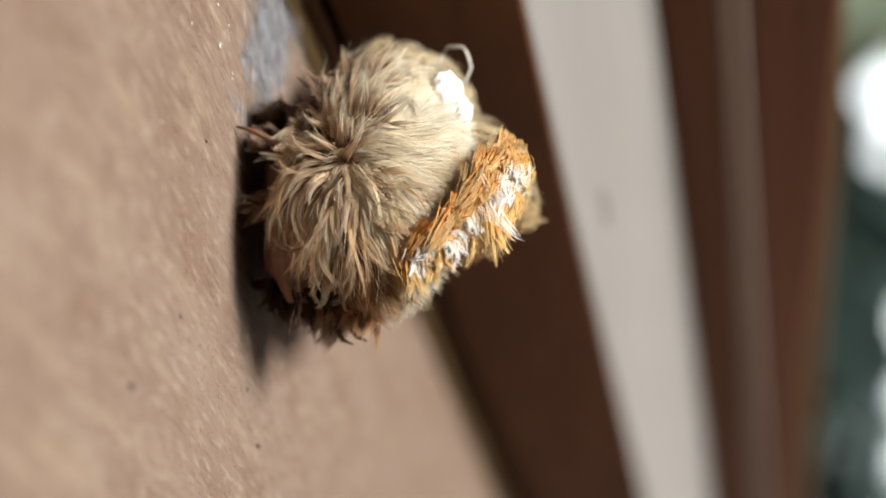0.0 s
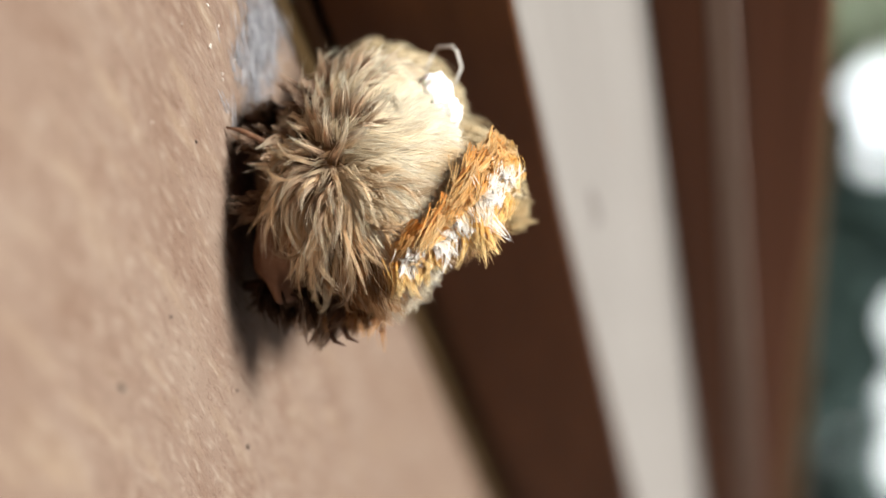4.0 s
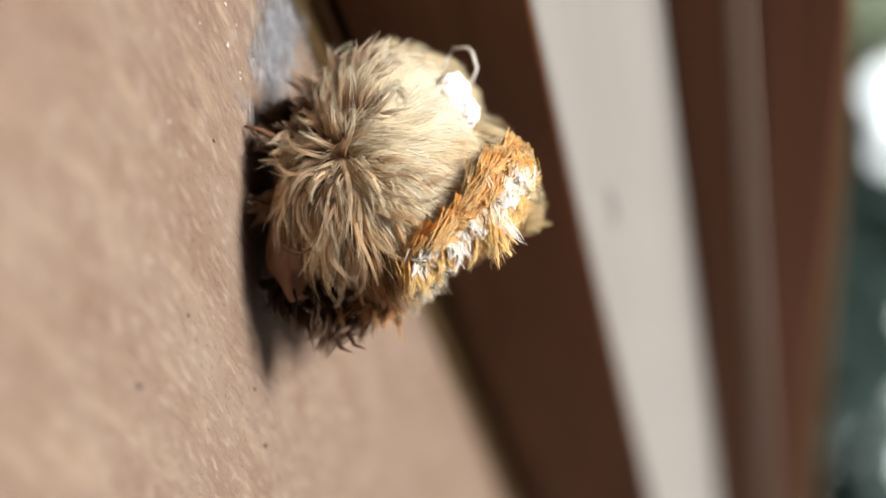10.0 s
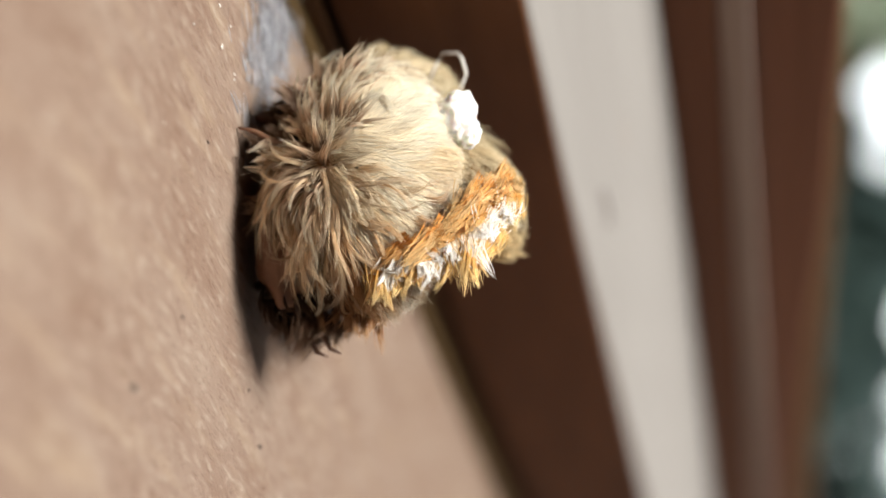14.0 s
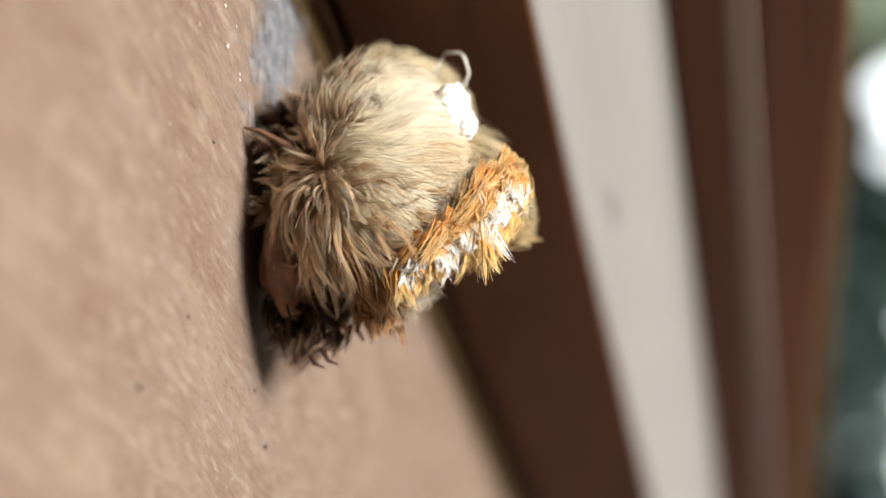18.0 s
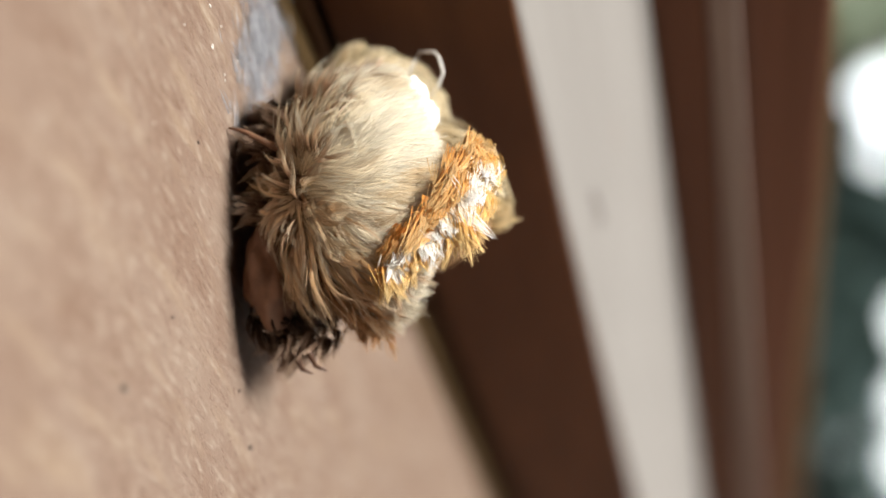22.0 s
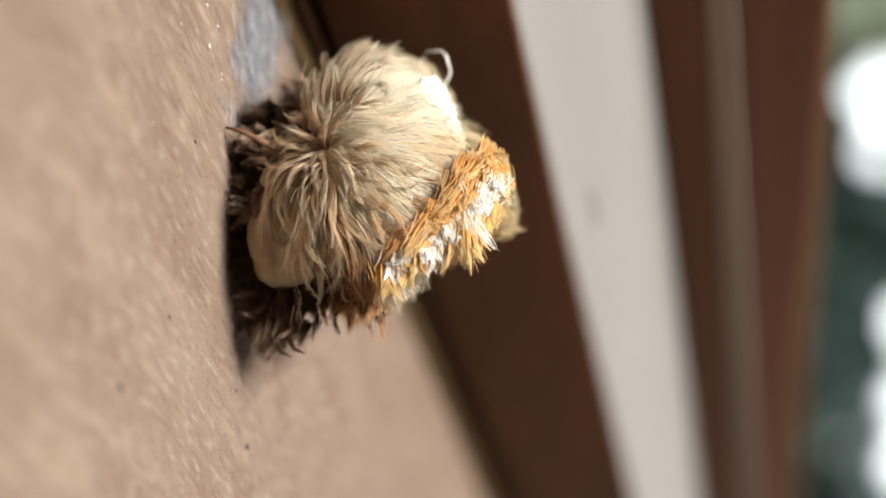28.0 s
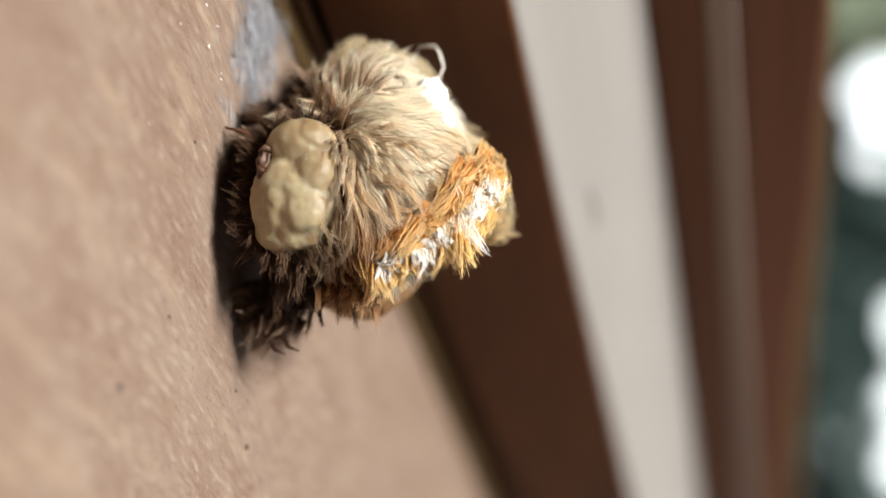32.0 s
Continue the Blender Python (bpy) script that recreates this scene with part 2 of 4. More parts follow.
PALE_LEAF = plank_paint("pale_leaf", (0.40, 0.47, 0.36), (0.52, 0.59, 0.47), 0.6, (3, 3, 3))
BARK = plank_paint("bark", (0.05, 0.04, 0.03), (0.09, 0.07, 0.05), 0.9, (20, 20, 5))
SOIL = plank_paint("grassy_soil", (0.06, 0.07, 0.03), (0.12, 0.11, 0.06), 0.95, (2, 2, 2))


# ---- mesh helpers ----
def thing(name, label, category, at=(0, 0, 0), kind="", group=""):
    e = new(name)
    e.empty_display_size = 0.005
    e.location = at
    return tagged(e, label, category, group, kind)


def part(name, bm, mat, parent, label="", smooth=False):
    me = bpy.data.meshes.new(name)
    bm.to_mesh(me)
    bm.free()
    return mesh_part(name, me, mat, parent, label, smooth)


def mesh_part(name, me, mat, parent, label="", smooth=False):
    me.materials.append(mat)
    if smooth:
        me.shade_smooth()
    ob = new(name, me)
    ob.parent = parent
    return tagged(ob, label)


def slab(along0, along1, back0, back1, z0, z1, bevel=0.0008, wob=0.0):
    """A board laid along the boards' way: lengths in metres from the foot of the wall."""
    bm = bmesh.new()
    bmesh.ops.create_cube(bm, size=1)
    for v in bm.verts:
        v.co = Vector((back0 + (v.co.x + 0.5) * (back1 - back0), along0 + (v.co.y + 0.5) * (along1 - along0), z0 + (v.co.z + 0.5) * (z1 - z0)))
    bmesh.ops.bevel(bm, geom=bm.edges[:], offset=bevel, segments=2, affect="EDGES", clamp_overlap=True)
    return bm


def raked(back0, back1, z0, tops):
    """A board whose upper edge is not level: (place along it, height) from end to end."""
    bm = bmesh.new()
    rings = [[bm.verts.new(p) for p in ((back1, a, z0), (back1, a, z - 0.0002), (back1 - 0.0002, a, z), (back0, a, z), (back0, a, z0))] for a, z in tops]
    for r0, r1 in zip(rings, rings[1:]):
        for j in range(5):
            bm.faces.new((r0[j], r0[(j + 1) % 5], r1[(j + 1) % 5], r1[j]))
    bm.faces.new(rings[0][::-1])
    bm.faces.new(rings[-1])
    bmesh.ops.recalc_face_normals(bm, faces=bm.faces[:])
    return bm


def lump(radii, detail=4, rough=0.0, size=1.0, seed=0.0):
    bm = bmesh.new()
    bmesh.ops.create_icosphere(bm, subdivisions=detail, radius=1)
    for v in bm.verts:
        n = v.co.normalized()
        k = 1 + rough * noise.noise(n * size + Vector((seed, seed * 2, 0)))
        v.co = Vector((n.x * radii[0] * k, n.y * radii[1] * k, n.z * radii[2] * k)) * K
    return bm


def tube(points, radii, sides=8):
    """A bent tapered tube through points (caterpillar units)."""
    bm = bmesh.new()
    pts = [Vector(p) for p in points]
    rings = []
    for i, p in enumerate(pts):
        d = (pts[min(i + 1, len(pts) - 1)] - pts[max(i - 1, 0)]).normalized()
        a = d.orthogonal().normalized()
        c = d.cross(a)
        rings.append([bm.verts.new((p + (a * math.cos(w) + c * math.sin(w)) * radii[i]) * K)
                      for w in [2 * math.pi * j / sides for j in range(sides)]])
    for r0, r1 in zip(rings, rings[1:]):
        for j in range(sides):
            bm.faces.new((r0[j], r0[(j + 1) % sides], r1[(j + 1) % sides], r1[j]))
    bm.faces.new(rings[0][::-1])
    bm.faces.new(rings[-1])
    return bm


def head_lobes():
    """Soft swollen lobes in one skin, creased where they meet and finely wrinkled."""
    lobes = (((30, 0, 4), (86, 58, 78)), ((-58, -6, 14), (50, 46, 62)), ((78, 8, -16), (46, 44, 48)), ((-10, -26, 40), (46, 30, 38)), ((50, -30, 22), (44, 28, 46)), ((8, -34, -14), (36, 22, 34)))
    bm = bmesh.new()
    for c, r in lobes:
        made = bmesh.ops.create_icosphere(bm, subdivisions=5, radius=1)
        for v in made["verts"]:
            n = v.co.copy()
            p = Vector((n.x * r[0], n.y * r[1], n.z * r[2])) + Vector(c)
            k = 1 + 0.06 * noise.noise(n * 2.5 + Vector(c)) - 0.20 * max(0, 0.35 - abs(noise.noise(p * 0.011)) * 2.5) - 0.09 * max(0, 0.4 - abs(noise.noise(p * 0.045 + Vector((9, 3, 5)))) * 2.5)
            v.co = (Vector(c) + (p - Vector(c)) * k) * K
    return bm


rng = np.random.default_rng(11)


def unit(a):
    return a / np.maximum(np.linalg.norm(a, axis=-1, keepdims=True), 1e-9)


STEPS = 5
S = np.linspace(0, 1, STEPS + 1)


def ripple(p, seed, size):
    """A smooth random field over points, about -1 to 1; neighbours share its value."""
    r = np.random.default_rng(seed)
    v = np.zeros(len(p))
    for k in range(7):
        v += np.sin(p @ (r.normal(0, 1, 3) * size) + r.uniform(0, 6.28))
    return v / 2.6


def arcs(root, way, bend, length):
    """Centre lines that start along way and bend over."""
    L = np.asarray(length, float).reshape(-1, 1, 1)
    q = S[None, :, None]
    return root[:, None] + way[:, None] * L * q + bend[:, None] * L * q * q


def hair_mesh(name, path, count, spread0, spread1, thick, wave=0.05, out=(-0.1, -0.75, 0.65), tone=None, odd=None):
    """Locks of fine tapered strands along centre lines: flat at the root, closing to a point at the tip."""
    n, steps, s = len(path), STEPS, S
    idx = np.repeat(np.arange(n), count)
    m = len(idx)
    cut = rng.uniform(0.58, 1.06, (m, 1))
    base = path[idx]
    full = np.linalg.norm(base[:, -1] - base[:, 0], axis=1)[:, None]
    face = unit(np.broadcast_to(np.asarray(out, float), (n, 3)))[idx]
    across = unit(np.cross(base[:, -1] - base[:, 0], face))
    u = rng.normal(0, 1, (m, 1)) * np.exp(rng.normal(0, 0.4, n))[idx][:, None]
    w0 = rng.normal(0, 1, (m, 1))
    fly = rng.normal(0, 1, (m, 3)) * full * 0.018 * np.where(rng.uniform(0, 1, (m, 1)) < 0.12, 4.0, 1.0)
    side = unit(np.cross(base[:, -1] - base[:, 0], rng.normal(0, 1, (m, 3))))
    phase = rng.uniform(0, 6.28, (m, 1))
    row = np.arange(m)
    P = np.empty((m, steps + 1, 3))
    for k, q in enumerate(s):
        f = np.clip(q * cut * steps, 0, steps - 1e-6)
        lo = np.floor(f).astype(int)[:, 0]
        w = f - lo[:, None]
        wide = spread0 * (1 - q ** 1.4) + spread1 * q ** 1.4
        P[:, k] = (base[row, lo] * (1 - w) + base[row, lo + 1] * w + across * u * wide + face * w0 * wide * 0.45
                   + side * full * wave * np.sin(phase + q * 5) * q + fly * q * q)
    T = unit(np.gradient(P, axis=1))
    O = face[:, None, :] + rng.normal(0, 0.3, (m, 1, 3))
    A = unit(np.cross(T, O))
    C = np.cross(A, T)
    taper = (1 - s ** 2.2) * 0.85 + 0.15
    rad = thick * rng.uniform(0.6, 1.3, (m, 1)) * taper[None]
    V = np.empty((m, steps + 1, 3, 3))
    for j, (x, z) in enumerate(((-1.25, -0.2), (1.25, -0.2), (0.0, 0.55))):
        V[:, :, j] = P + (A * x + C * z) * rad[..., None]
    ids = np.arange(m * (steps + 1) * 3).reshape(m, steps + 1, 3)
    F = np.stack([np.stack([ids[:, :-1, j], ids[:, :-1, (j + 1) % 3], ids[:, 1:, (j + 1) % 3], ids[:, 1:, j]], -1) for j in (1, 2)], 2).reshape(-1, 4)
    me = bpy.data.meshes.new(name)
    me.vertices.add(V.size // 3)
    me.vertices.foreach_set("co", (V * K).astype(np.float32).ravel())
    me.loops.add(F.size)
    me.loops.foreach_set("vertex_index", F.astype(np.int32).ravel())
    me.polygons.add(len(F))
    me.polygons.foreach_set("loop_start", np.arange(0, F.size, 4, dtype=np.int32))
    me.polygons.foreach_set("use_smooth", np.ones(len(F), dtype=bool))
    me.update(calc_edges=True)
    pair = np.empty((2, m, steps + 1, 3, 2), dtype=np.float32)
    pair[0, ..., 0] = (rng.uniform(0, 1, n) if tone is None else tone)[idx][:, None, None]
    pair[0, ..., 1] = s[None, :, None]
    pair[1, ..., 0] = rng.uniform(0, 1, n)[idx][:, None, None]
    pair[1, ..., 1] = (rng.uniform(0, 1, n) if odd is None else odd)[idx][:, None, None]
    for layer, U in zip(("strand", "lock"), pair):
        uv = me.uv_layers.new(name=layer)
        uv.data.foreach_set("uv", U.reshape(-1, 2)[F.ravel()].ravel())
    return me


def coat(name, radii, crown, mat, parent, locks, length, thick, region, lift=0.06, flick=0.08, count=12, spread0=8, spread1=4, wave=0.04, label="", mess=0.15, swirl=0.3, curl=0.3, zoned=False, rim=9.0):
    """A hairy coat over an ellipsoid: the hair parts at the crown and lies round the body away from it, in locks that lean together with their neighbours; tips lift and curl. region(q) keeps a share of the locks; none reaches past the rim."""
    a = unit(np.array(crown, float))
    rad = np.array(radii, float)
    p = unit(rng.normal(0, 1, (locks * 6, 3)))
    p = p[region(p) > rng.uniform(0, 1, len(p))][:locks]
    n = len(p)
    tilt = np.arccos(np.clip(p @ a, -1, 1))
    away = unit(p * (p @ a)[:, None] - a + rng.normal(0, 0.02, p.shape))
    away = unit(away - p * np.sum(away * p, 1)[:, None])
    around = np.cross(p, away)
    seed = len(name) * 31 + locks
    lean = swirl * ripple(p, seed, 4.5) + rng.normal(0, 1, n) * mess * (1 + 2.5 * np.exp(-tilt / 0.22))
    bow = curl * (0.7 * ripple(p, seed + 1, 6.0) + rng.normal(0, 0.6, n))
    go = length(tilt) * (1 + 0.16 * ripple(p, seed + 2, 7.0)) * rng.uniform(0.5, 1.25, n) / rad.mean()
    go = np.clip(rim * rng.uniform(0.93, 1.06, n) - 0.2 * np.maximum(away[:, 0], 0) - tilt, 0.12, go)
    up = lift * np.clip(1 + 0.45 * ripple(p, seed + 3, 8.0) + rng.normal(0, 0.3, n), 0.1, 2.2)
    end = flick * rng.normal(0.6, 0.7, n)
    path = np.empty((n, STEPS + 1, 3))
    for k, q in enumerate(S):
        h = (lean + bow * q * q)[:, None]
        d = away * np.cos(h) + around * np.sin(h)
        g = (go * q)[:, None]
        spot = p * np.cos(g) + d * np.sin(g)
        path[:, k] = spot * rad * (1 + up * math.sin(min(q * 1.6, 1.0) * 1.57) + end * q ** 2.5)[:, None]
    tone = np.clip((tilt + go * 0.5) / 2 + rng.normal(0, 0.05, n), 0, 1) if zoned else None
    odd = np.clip(0.5 + 0.33 * ripple(p, seed + 4, 5.0) + rng.normal(0, 0.12, n), 0, 1)
    return mesh_part(name, hair_mesh(name, path, count, spread0, spread1, thick, wave, unit(path[:, 2] / rad ** 2), tone, odd), mat, parent, label)


def tuft(name, root, way, bend, length, mat, parent, locks=10, count=9, base=14, fan=0.25, thick=1.6, spread0=4, spread1=2.5, label="", wave=0.05):
    """A tuft: locks that spring from one spot and fan out."""
    R = np.array(root, float) + rng.normal(0, 1, (locks, 3)) * np.array(base)
    W = unit(unit(np.array(way, float))[None] + rng.normal(0, fan, (locks, 3)))
    B = np.array(bend, float)[None] + rng.normal(0, fan * 0.7, (locks, 3))
    path = arcs(R, W, B, length * rng.uniform(0.7, 1.2, locks))
    return mesh_part(name, hair_mesh(name, path, count, spread0, spread1, thick, wave), mat, parent, label)


# ---- the place ----
FOOT = Vector((0, 0.18305, 0))         # where the wall's foot crosses the middle


def boards(name, label, category):
    e = thing(name, label, category, FOOT, kind="structure")
    e.rotation_euler = (0, 0, -BOARD_TURN)
    return e


# the local x of a board runs to the near side (right of the boards' way), y along it
board = boards("floor", "pink-tan painted wooden board worn along its grain, under the caterpillar", "board")
part("plank", slab(-0.55, 0.9, 0.0, 0.34, -0.02, 0.0, 0.0006), TAN_PAINT, board)

base = boards("plinth", "brown boarded plinth that carries the tan board", "plinth")
part("lower_plank", slab(-0.55, 0.9, -0.05, 0.33, -0.8, -0.42, 0.002), BROWN_2, base)
part("upper_plank", slab(-0.55, 0.9, -0.05, 0.335, -0.418, -0.0205, 0.002), BROWN_2, base)

wall = boards("wall_low", "low wall of dark brown and white painted horizontal boards", "wall")
# added strip: shade and olive blur at the wall's foot, held in its colour
part("joint_shade_strip", slab(-0.55, 0.9, -0.0001, 0.0027, -0.001, 0.0004, 0.0002), JOINT_SHADE, wall, "added olive-brown strip that paints shade along the joint")
part("joint_strip", slab(-0.55, 0.9, -0.0035, -0.0002, -0.019, 0.0013, 0.0003), FOOT_STRIP, wall, "worn brown strip at the wall's foot")
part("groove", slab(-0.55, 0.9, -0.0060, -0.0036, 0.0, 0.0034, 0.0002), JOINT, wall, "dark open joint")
bm = raked(-0.022, -0.0012, 0.0022, [(-0.55, 0.0185), (-0.2, 0.0185)] + [(-0.2 + 0.004 * k, 0.0185 + 0.010 * max(0.0, min(0.2, -0.19 + 0.004 * k))) for k in range(1, 126)] + [(0.9, 0.0205)])
for v in bm.verts:
    if v.co.z < 0.003:
        v.co.z += 0.00028 * noise.noise(Vector((v.co.y * 90, 3, 0))) + 0.0002 * noise.noise(Vector((v.co.y * 260, 8, 0)))
part("lower_board", bm, BROWN, wall, "dark brown painted board")
bm = bmesh.new()
rings = []
for a in (-0.55, -0.10, -0.04, -0.01, 0.02, 0.05, 0.08, 0.12, 0.18, 0.9):
    k = min(max(0.0, a + 0.01), 0.2)
    rings.append([bm.verts.new((-q, a, z)) for q, z in ((0.0015, 0.0180 + 0.010 * k), (0.0015, 0.0186 + 0.010 * k), (0.0018, 0.0190 + 0.010 * k), (0.0150, 0.0280 - 0.004 * k), (0.0152, 0.0184))])
for r0, r1 in zip(rings, rings[1:]):
    for j in range(5):
        bm.faces.new((r0[j], r0[(j + 1) % 5], r1[(j + 1) % 5], r1[j]))
bm.faces.new(rings[0][::-1])
bm.faces.new(rings[-1])
bmesh.ops.recalc_face_normals(bm, faces=bm.faces[:])
sill = part("sill_board", bm, WHITE, wall, "chalky white painted board")
stain = part("stain", lump((26, 210, 7), 3, 0.4, 2), GREY_STAIN, sill, "grey knot stain")
stain.location = (-0.00544, 0.00279, 0.02118)
stain.rotation_euler = (0, radians(35.1), 0)
part("middle_board", slab(-0.55, 0.9, -0.040, -0.0154, 0.012, 0.0333, 0.0002), BROWN_2, wall, "dark red-brown board")
part("bead", slab(-0.55, 0.9, -0.044, -0.0158, 0.0333, 0.0362, 0.0002), TAUPE, wall, "taupe bead between two boards")
part("upper_board", raked(-0.0335, -0.0195, 0.0362, ((-0.55, 0.050), (-0.12, 0.0485), (0.0046, 0.0444), (0.0249, 0.0440), (0.0591, 0.0420), (0.0998, 0.0405), (0.1485, 0.0382), (0.20, 0.0368), (0.9, 0.0367))), BROWN_3, wall, "red-brown board that tapers")
part("top_edge", raked(-0.058, -0.034, 0.0330, ((-0.55, 0.0475), (0.0105, 0.0464), (0.0428, 0.0465), (0.1088, 0.0448), (0.162, 0.0436), (0.3, 0.042), (0.9, 0.042))), OLIVE, wall, "olive-brown top edge")

# unseen wall, added to block sky light and warm the shadows
blocker = thing("wall_sky_blocker", "added unseen wall of brown boards behind the camera, blocking sky light", "wall", (0.2, -0.9, -0.8), kind="structure")
for k in range(13):
    bm = bmesh.new()
    bmesh.ops.create_cube(bm, size=1)
    for v in bm.verts:
        v.co = Vector((v.co.x * 6.0, v.co.y * 0.03 + 0.006 * (0.5 - v.co.z), 0.09 + 0.176 * k + v.co.z * 0.18))
    part("lap_board", bm, BROWN_2, blocker)

ground = new("ground", bpy.data.meshes.new("ground"))
bm = bmesh.new()
bmesh.ops.create_grid(bm, x_segments=8, y_segments=8, size=400)
bm.to_mesh(ground.data)
bm.free()
ground.data.materials.append(SOIL)
ground.location = (0, 0, -0.8)
tagged(ground, "dim grassy ground below the boards", "ground", kind="structure")


hm, hn, hl, hb = material("hazy_sky_glow")
hb.inputs["Base Color"].default_value = (0.9, 0.95, 1.0, 1)
hb.inputs["Emission Color"].default_value = (0.90, 0.97, 1.0, 1)
hb.inputs["Emission Strength"].default_value = 1.5
bm = bmesh.new()
bmesh.ops.create_grid(bm, x_segments=1, y_segments=1, size=1)
for v in bm.verts:
    v.co = Vector((v.co.x * 45, 90, 12 + v.co.y * 13))
backdrop = new("backdrop", bpy.data.meshes.new("backdrop"))
bm.to_mesh(backdrop.data)
bm.free()
backdrop.data.materials.append(hm)
tagged(backdrop, "bright hazy sky far behind the trees", "sky", kind="structure")


# ---- trees behind ----
GAPS = ((-0.0845, 0.0558, 0.0203), (-0.053, 0.050, 0.0125), (0.040, 0.075, 0.020), (0.080, 0.073, 0.019), (0.117, 0.071, 0.019))   # bearing, rise, size
OPENING = (-0.132, 0.045, 0.020)


def tree(at, height, width, leaves, mat, label, gaps=GAPS):
    e = thing("tree", label, "tree", at, group="trees behind the wall")
    bm = bmesh.new()
    r = random.Random(int(at[0] * 100 + 500))
    for k in range(9):
        w = r.uniform(0, 6.28)
        top = Vector((math.cos(w) * width * 0.35, math.sin(w) * width * 0.25, height * r.uniform(0.5, 0.95)))
        foot = Vector((0, 0, height * 0.04 * k))
        line = [foot.lerp(top, j / 20) + Vector(at) - EYE for j in range(21)]
        if any((p.x / p.y - g) ** 2 + (p.z / p.y - u) ** 2 < (w2 * 1.3) ** 2 for p in line for g, u, w2 in gaps):
            continue
        a = (top - foot).normalized().orthogonal().normalized()
        c = (top - foot).normalized().cross(a)
        r0 = [bm.verts.new(foot + (a * math.cos(j * 1.047) + c * math.sin(j * 1.047)) * (0.14 - 0.008 * k)) for j in range(6)]
        r1 = [bm.verts.new(top + (a * math.cos(j * 1.047) + c * math.sin(j * 1.047)) * 0.02) for j in range(6)]
        for j in range(6):
            bm.faces.new((r0[j], r0[(j + 1) % 6], r1[(j + 1) % 6], r1[j]))
    part("trunk", bm, BARK, e)
    pos = rng.normal(0, 1, (leaves, 3))
    pos = unit(pos) * rng.uniform(0.2, 1, (leaves, 1)) ** 0.5 * np.array((width / 2, width / 3, height * 0.5)) + np.array((0, 0, height * 0.36))
    eye = np.array(EYE) - np.array(at)
    d = pos - eye
    bear, rise = d[:, 0] / d[:, 1], d[:, 2] / d[:, 1]
    ok = np.ones(leaves, bool)
    for g, u, w in gaps:
        ok &= (bear - g) ** 2 + (rise - u) ** 2 > w * w
    ax, ay = rng.normal(0, 1, (leaves, 3)), rng.normal(0, 1, (leaves, 3))
    ax = unit(ax)
    ay = unit(np.cross(ax, ay))
    sz = rng.uniform(0.05, 0.11, (leaves, 1))
    V = np.stack([pos - ax * sz, pos + ay * sz * 0.45, pos + ax * sz, pos - ay * sz * 0.45], 1)[ok].reshape(-1, 3)
    me = bpy.data.meshes.new("crown")
    me.from_pydata(V.tolist(), [], np.arange(len(V)).reshape(-1, 4).tolist())
    tagged(mesh_part("crown", me, mat, e), kind="stuff")
    return e


tree((-1.2, 9.0, -0.8), 5.0, 4.2, 22000, LEAF, "dark leafy tree far behind the wall", GAPS + (OPENING,))
tree((1.3, 8.4, -0.8), 5.5, 4.2, 22000, LEAF, "dark leafy tree far behind the wall", GAPS + (OPENING,))

tree((-0.99, 7.5, -0.8), 2.4, 0.42, 3000, PALE_LEAF, "slim pale green sapling before the dark trees")

# ---- the caterpillar ----
caterpillar = thing("caterpillar", "woolly cream caterpillar with orange and white crest, on tan board", "caterpillar", (-0.004826, 0.131332, 0))
THORAX_AT = Vector((10, 0, 240))


def seat(bm_name, radii, at, mat, rough=0.08, label=""):
    ob = part(bm_name, lump(radii, 4, rough, 2.5, at[0] * 0.01), mat, caterpillar, label, True)
    ob.location = Vector(at) * K
    return ob


seat("belly", (165, 140, 78), (20, 60, 92), UNDER_SKIN, 0.1, "dark brown underside")
CROWN = (-58, -224, -64)
FACE_WAY = (186, -90, -175)
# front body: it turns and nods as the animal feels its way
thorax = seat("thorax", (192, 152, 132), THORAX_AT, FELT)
RIM = 1.56


def near(q, way, wide, edge=0.25):
    """1 inside a cone round way, falling to 0 at its edge."""
    c = q @ unit(np.array(way, float))
    return np.clip((c - math.cos(radians(wide))) / edge, 0, 1)


def front(q):
    return (q @ unit(np.array(CROWN, float)) > math.cos(RIM - 0.1)) * (1 - near(q, FACE_WAY, 45, 0.15))


def smooth_side(q):
    return q[:, 2] * 1.0 - q[:, 0] * 0.45


coat("cream_coat", (208, 170, 156), CROWN, CREAM_HAIR, thorax, 1250, lambda t: 100 + 25 * t, 0.42,
     lambda q: np.clip((smooth_side(q) + 0.12) / 0.25, 0, 1) * front(q),
     lift=0.07, flick=0.05, count=32, spread0=9, spread1=2.4, wave=0.012, label="smooth cream hair parted at a whorl", mess=0.06, swirl=0.16, curl=0.16, zoned=True, rim=RIM + 0.18)
coat("upper_cream_coat", (212, 168, 152), CROWN, CREAM_HAIR, thorax, 420, lambda t: 80 + 20 * t, 0.5,
     lambda q: np.clip((-q[:, 0] - 0.30) / 0.2, 0, 1) * np.clip((q[:, 2] + 0.55) / 0.3, 0, 1) * np.clip((0.42 - q[:, 2]) / 0.3, 0, 1) * front(q),
     lift=0.05, flick=0.01, count=26, spread0=7, spread1=2.0, wave=0.01, label="fluffy cream hair of the back", mess=0.10, swirl=0.25, curl=0.2, zoned=True, rim=RIM + 0.1)
coat("brown_under_coat", (204, 166, 146), CROWN, RUST_HAIR, thorax, 560, lambda t: 70 + 24 * t, 0.6,
     lambda q: np.clip((q[:, 0] * 0.9 - q[:, 2] * 0.45 - 0.22) / 0.25, 0, 1) * front(q),
     lift=0.10, flick=0.07, count=20, spread0=6, spread1=1.5, wave=0.01, label="rusty brown underhair", mess=0.2, rim=RIM + 0.06)
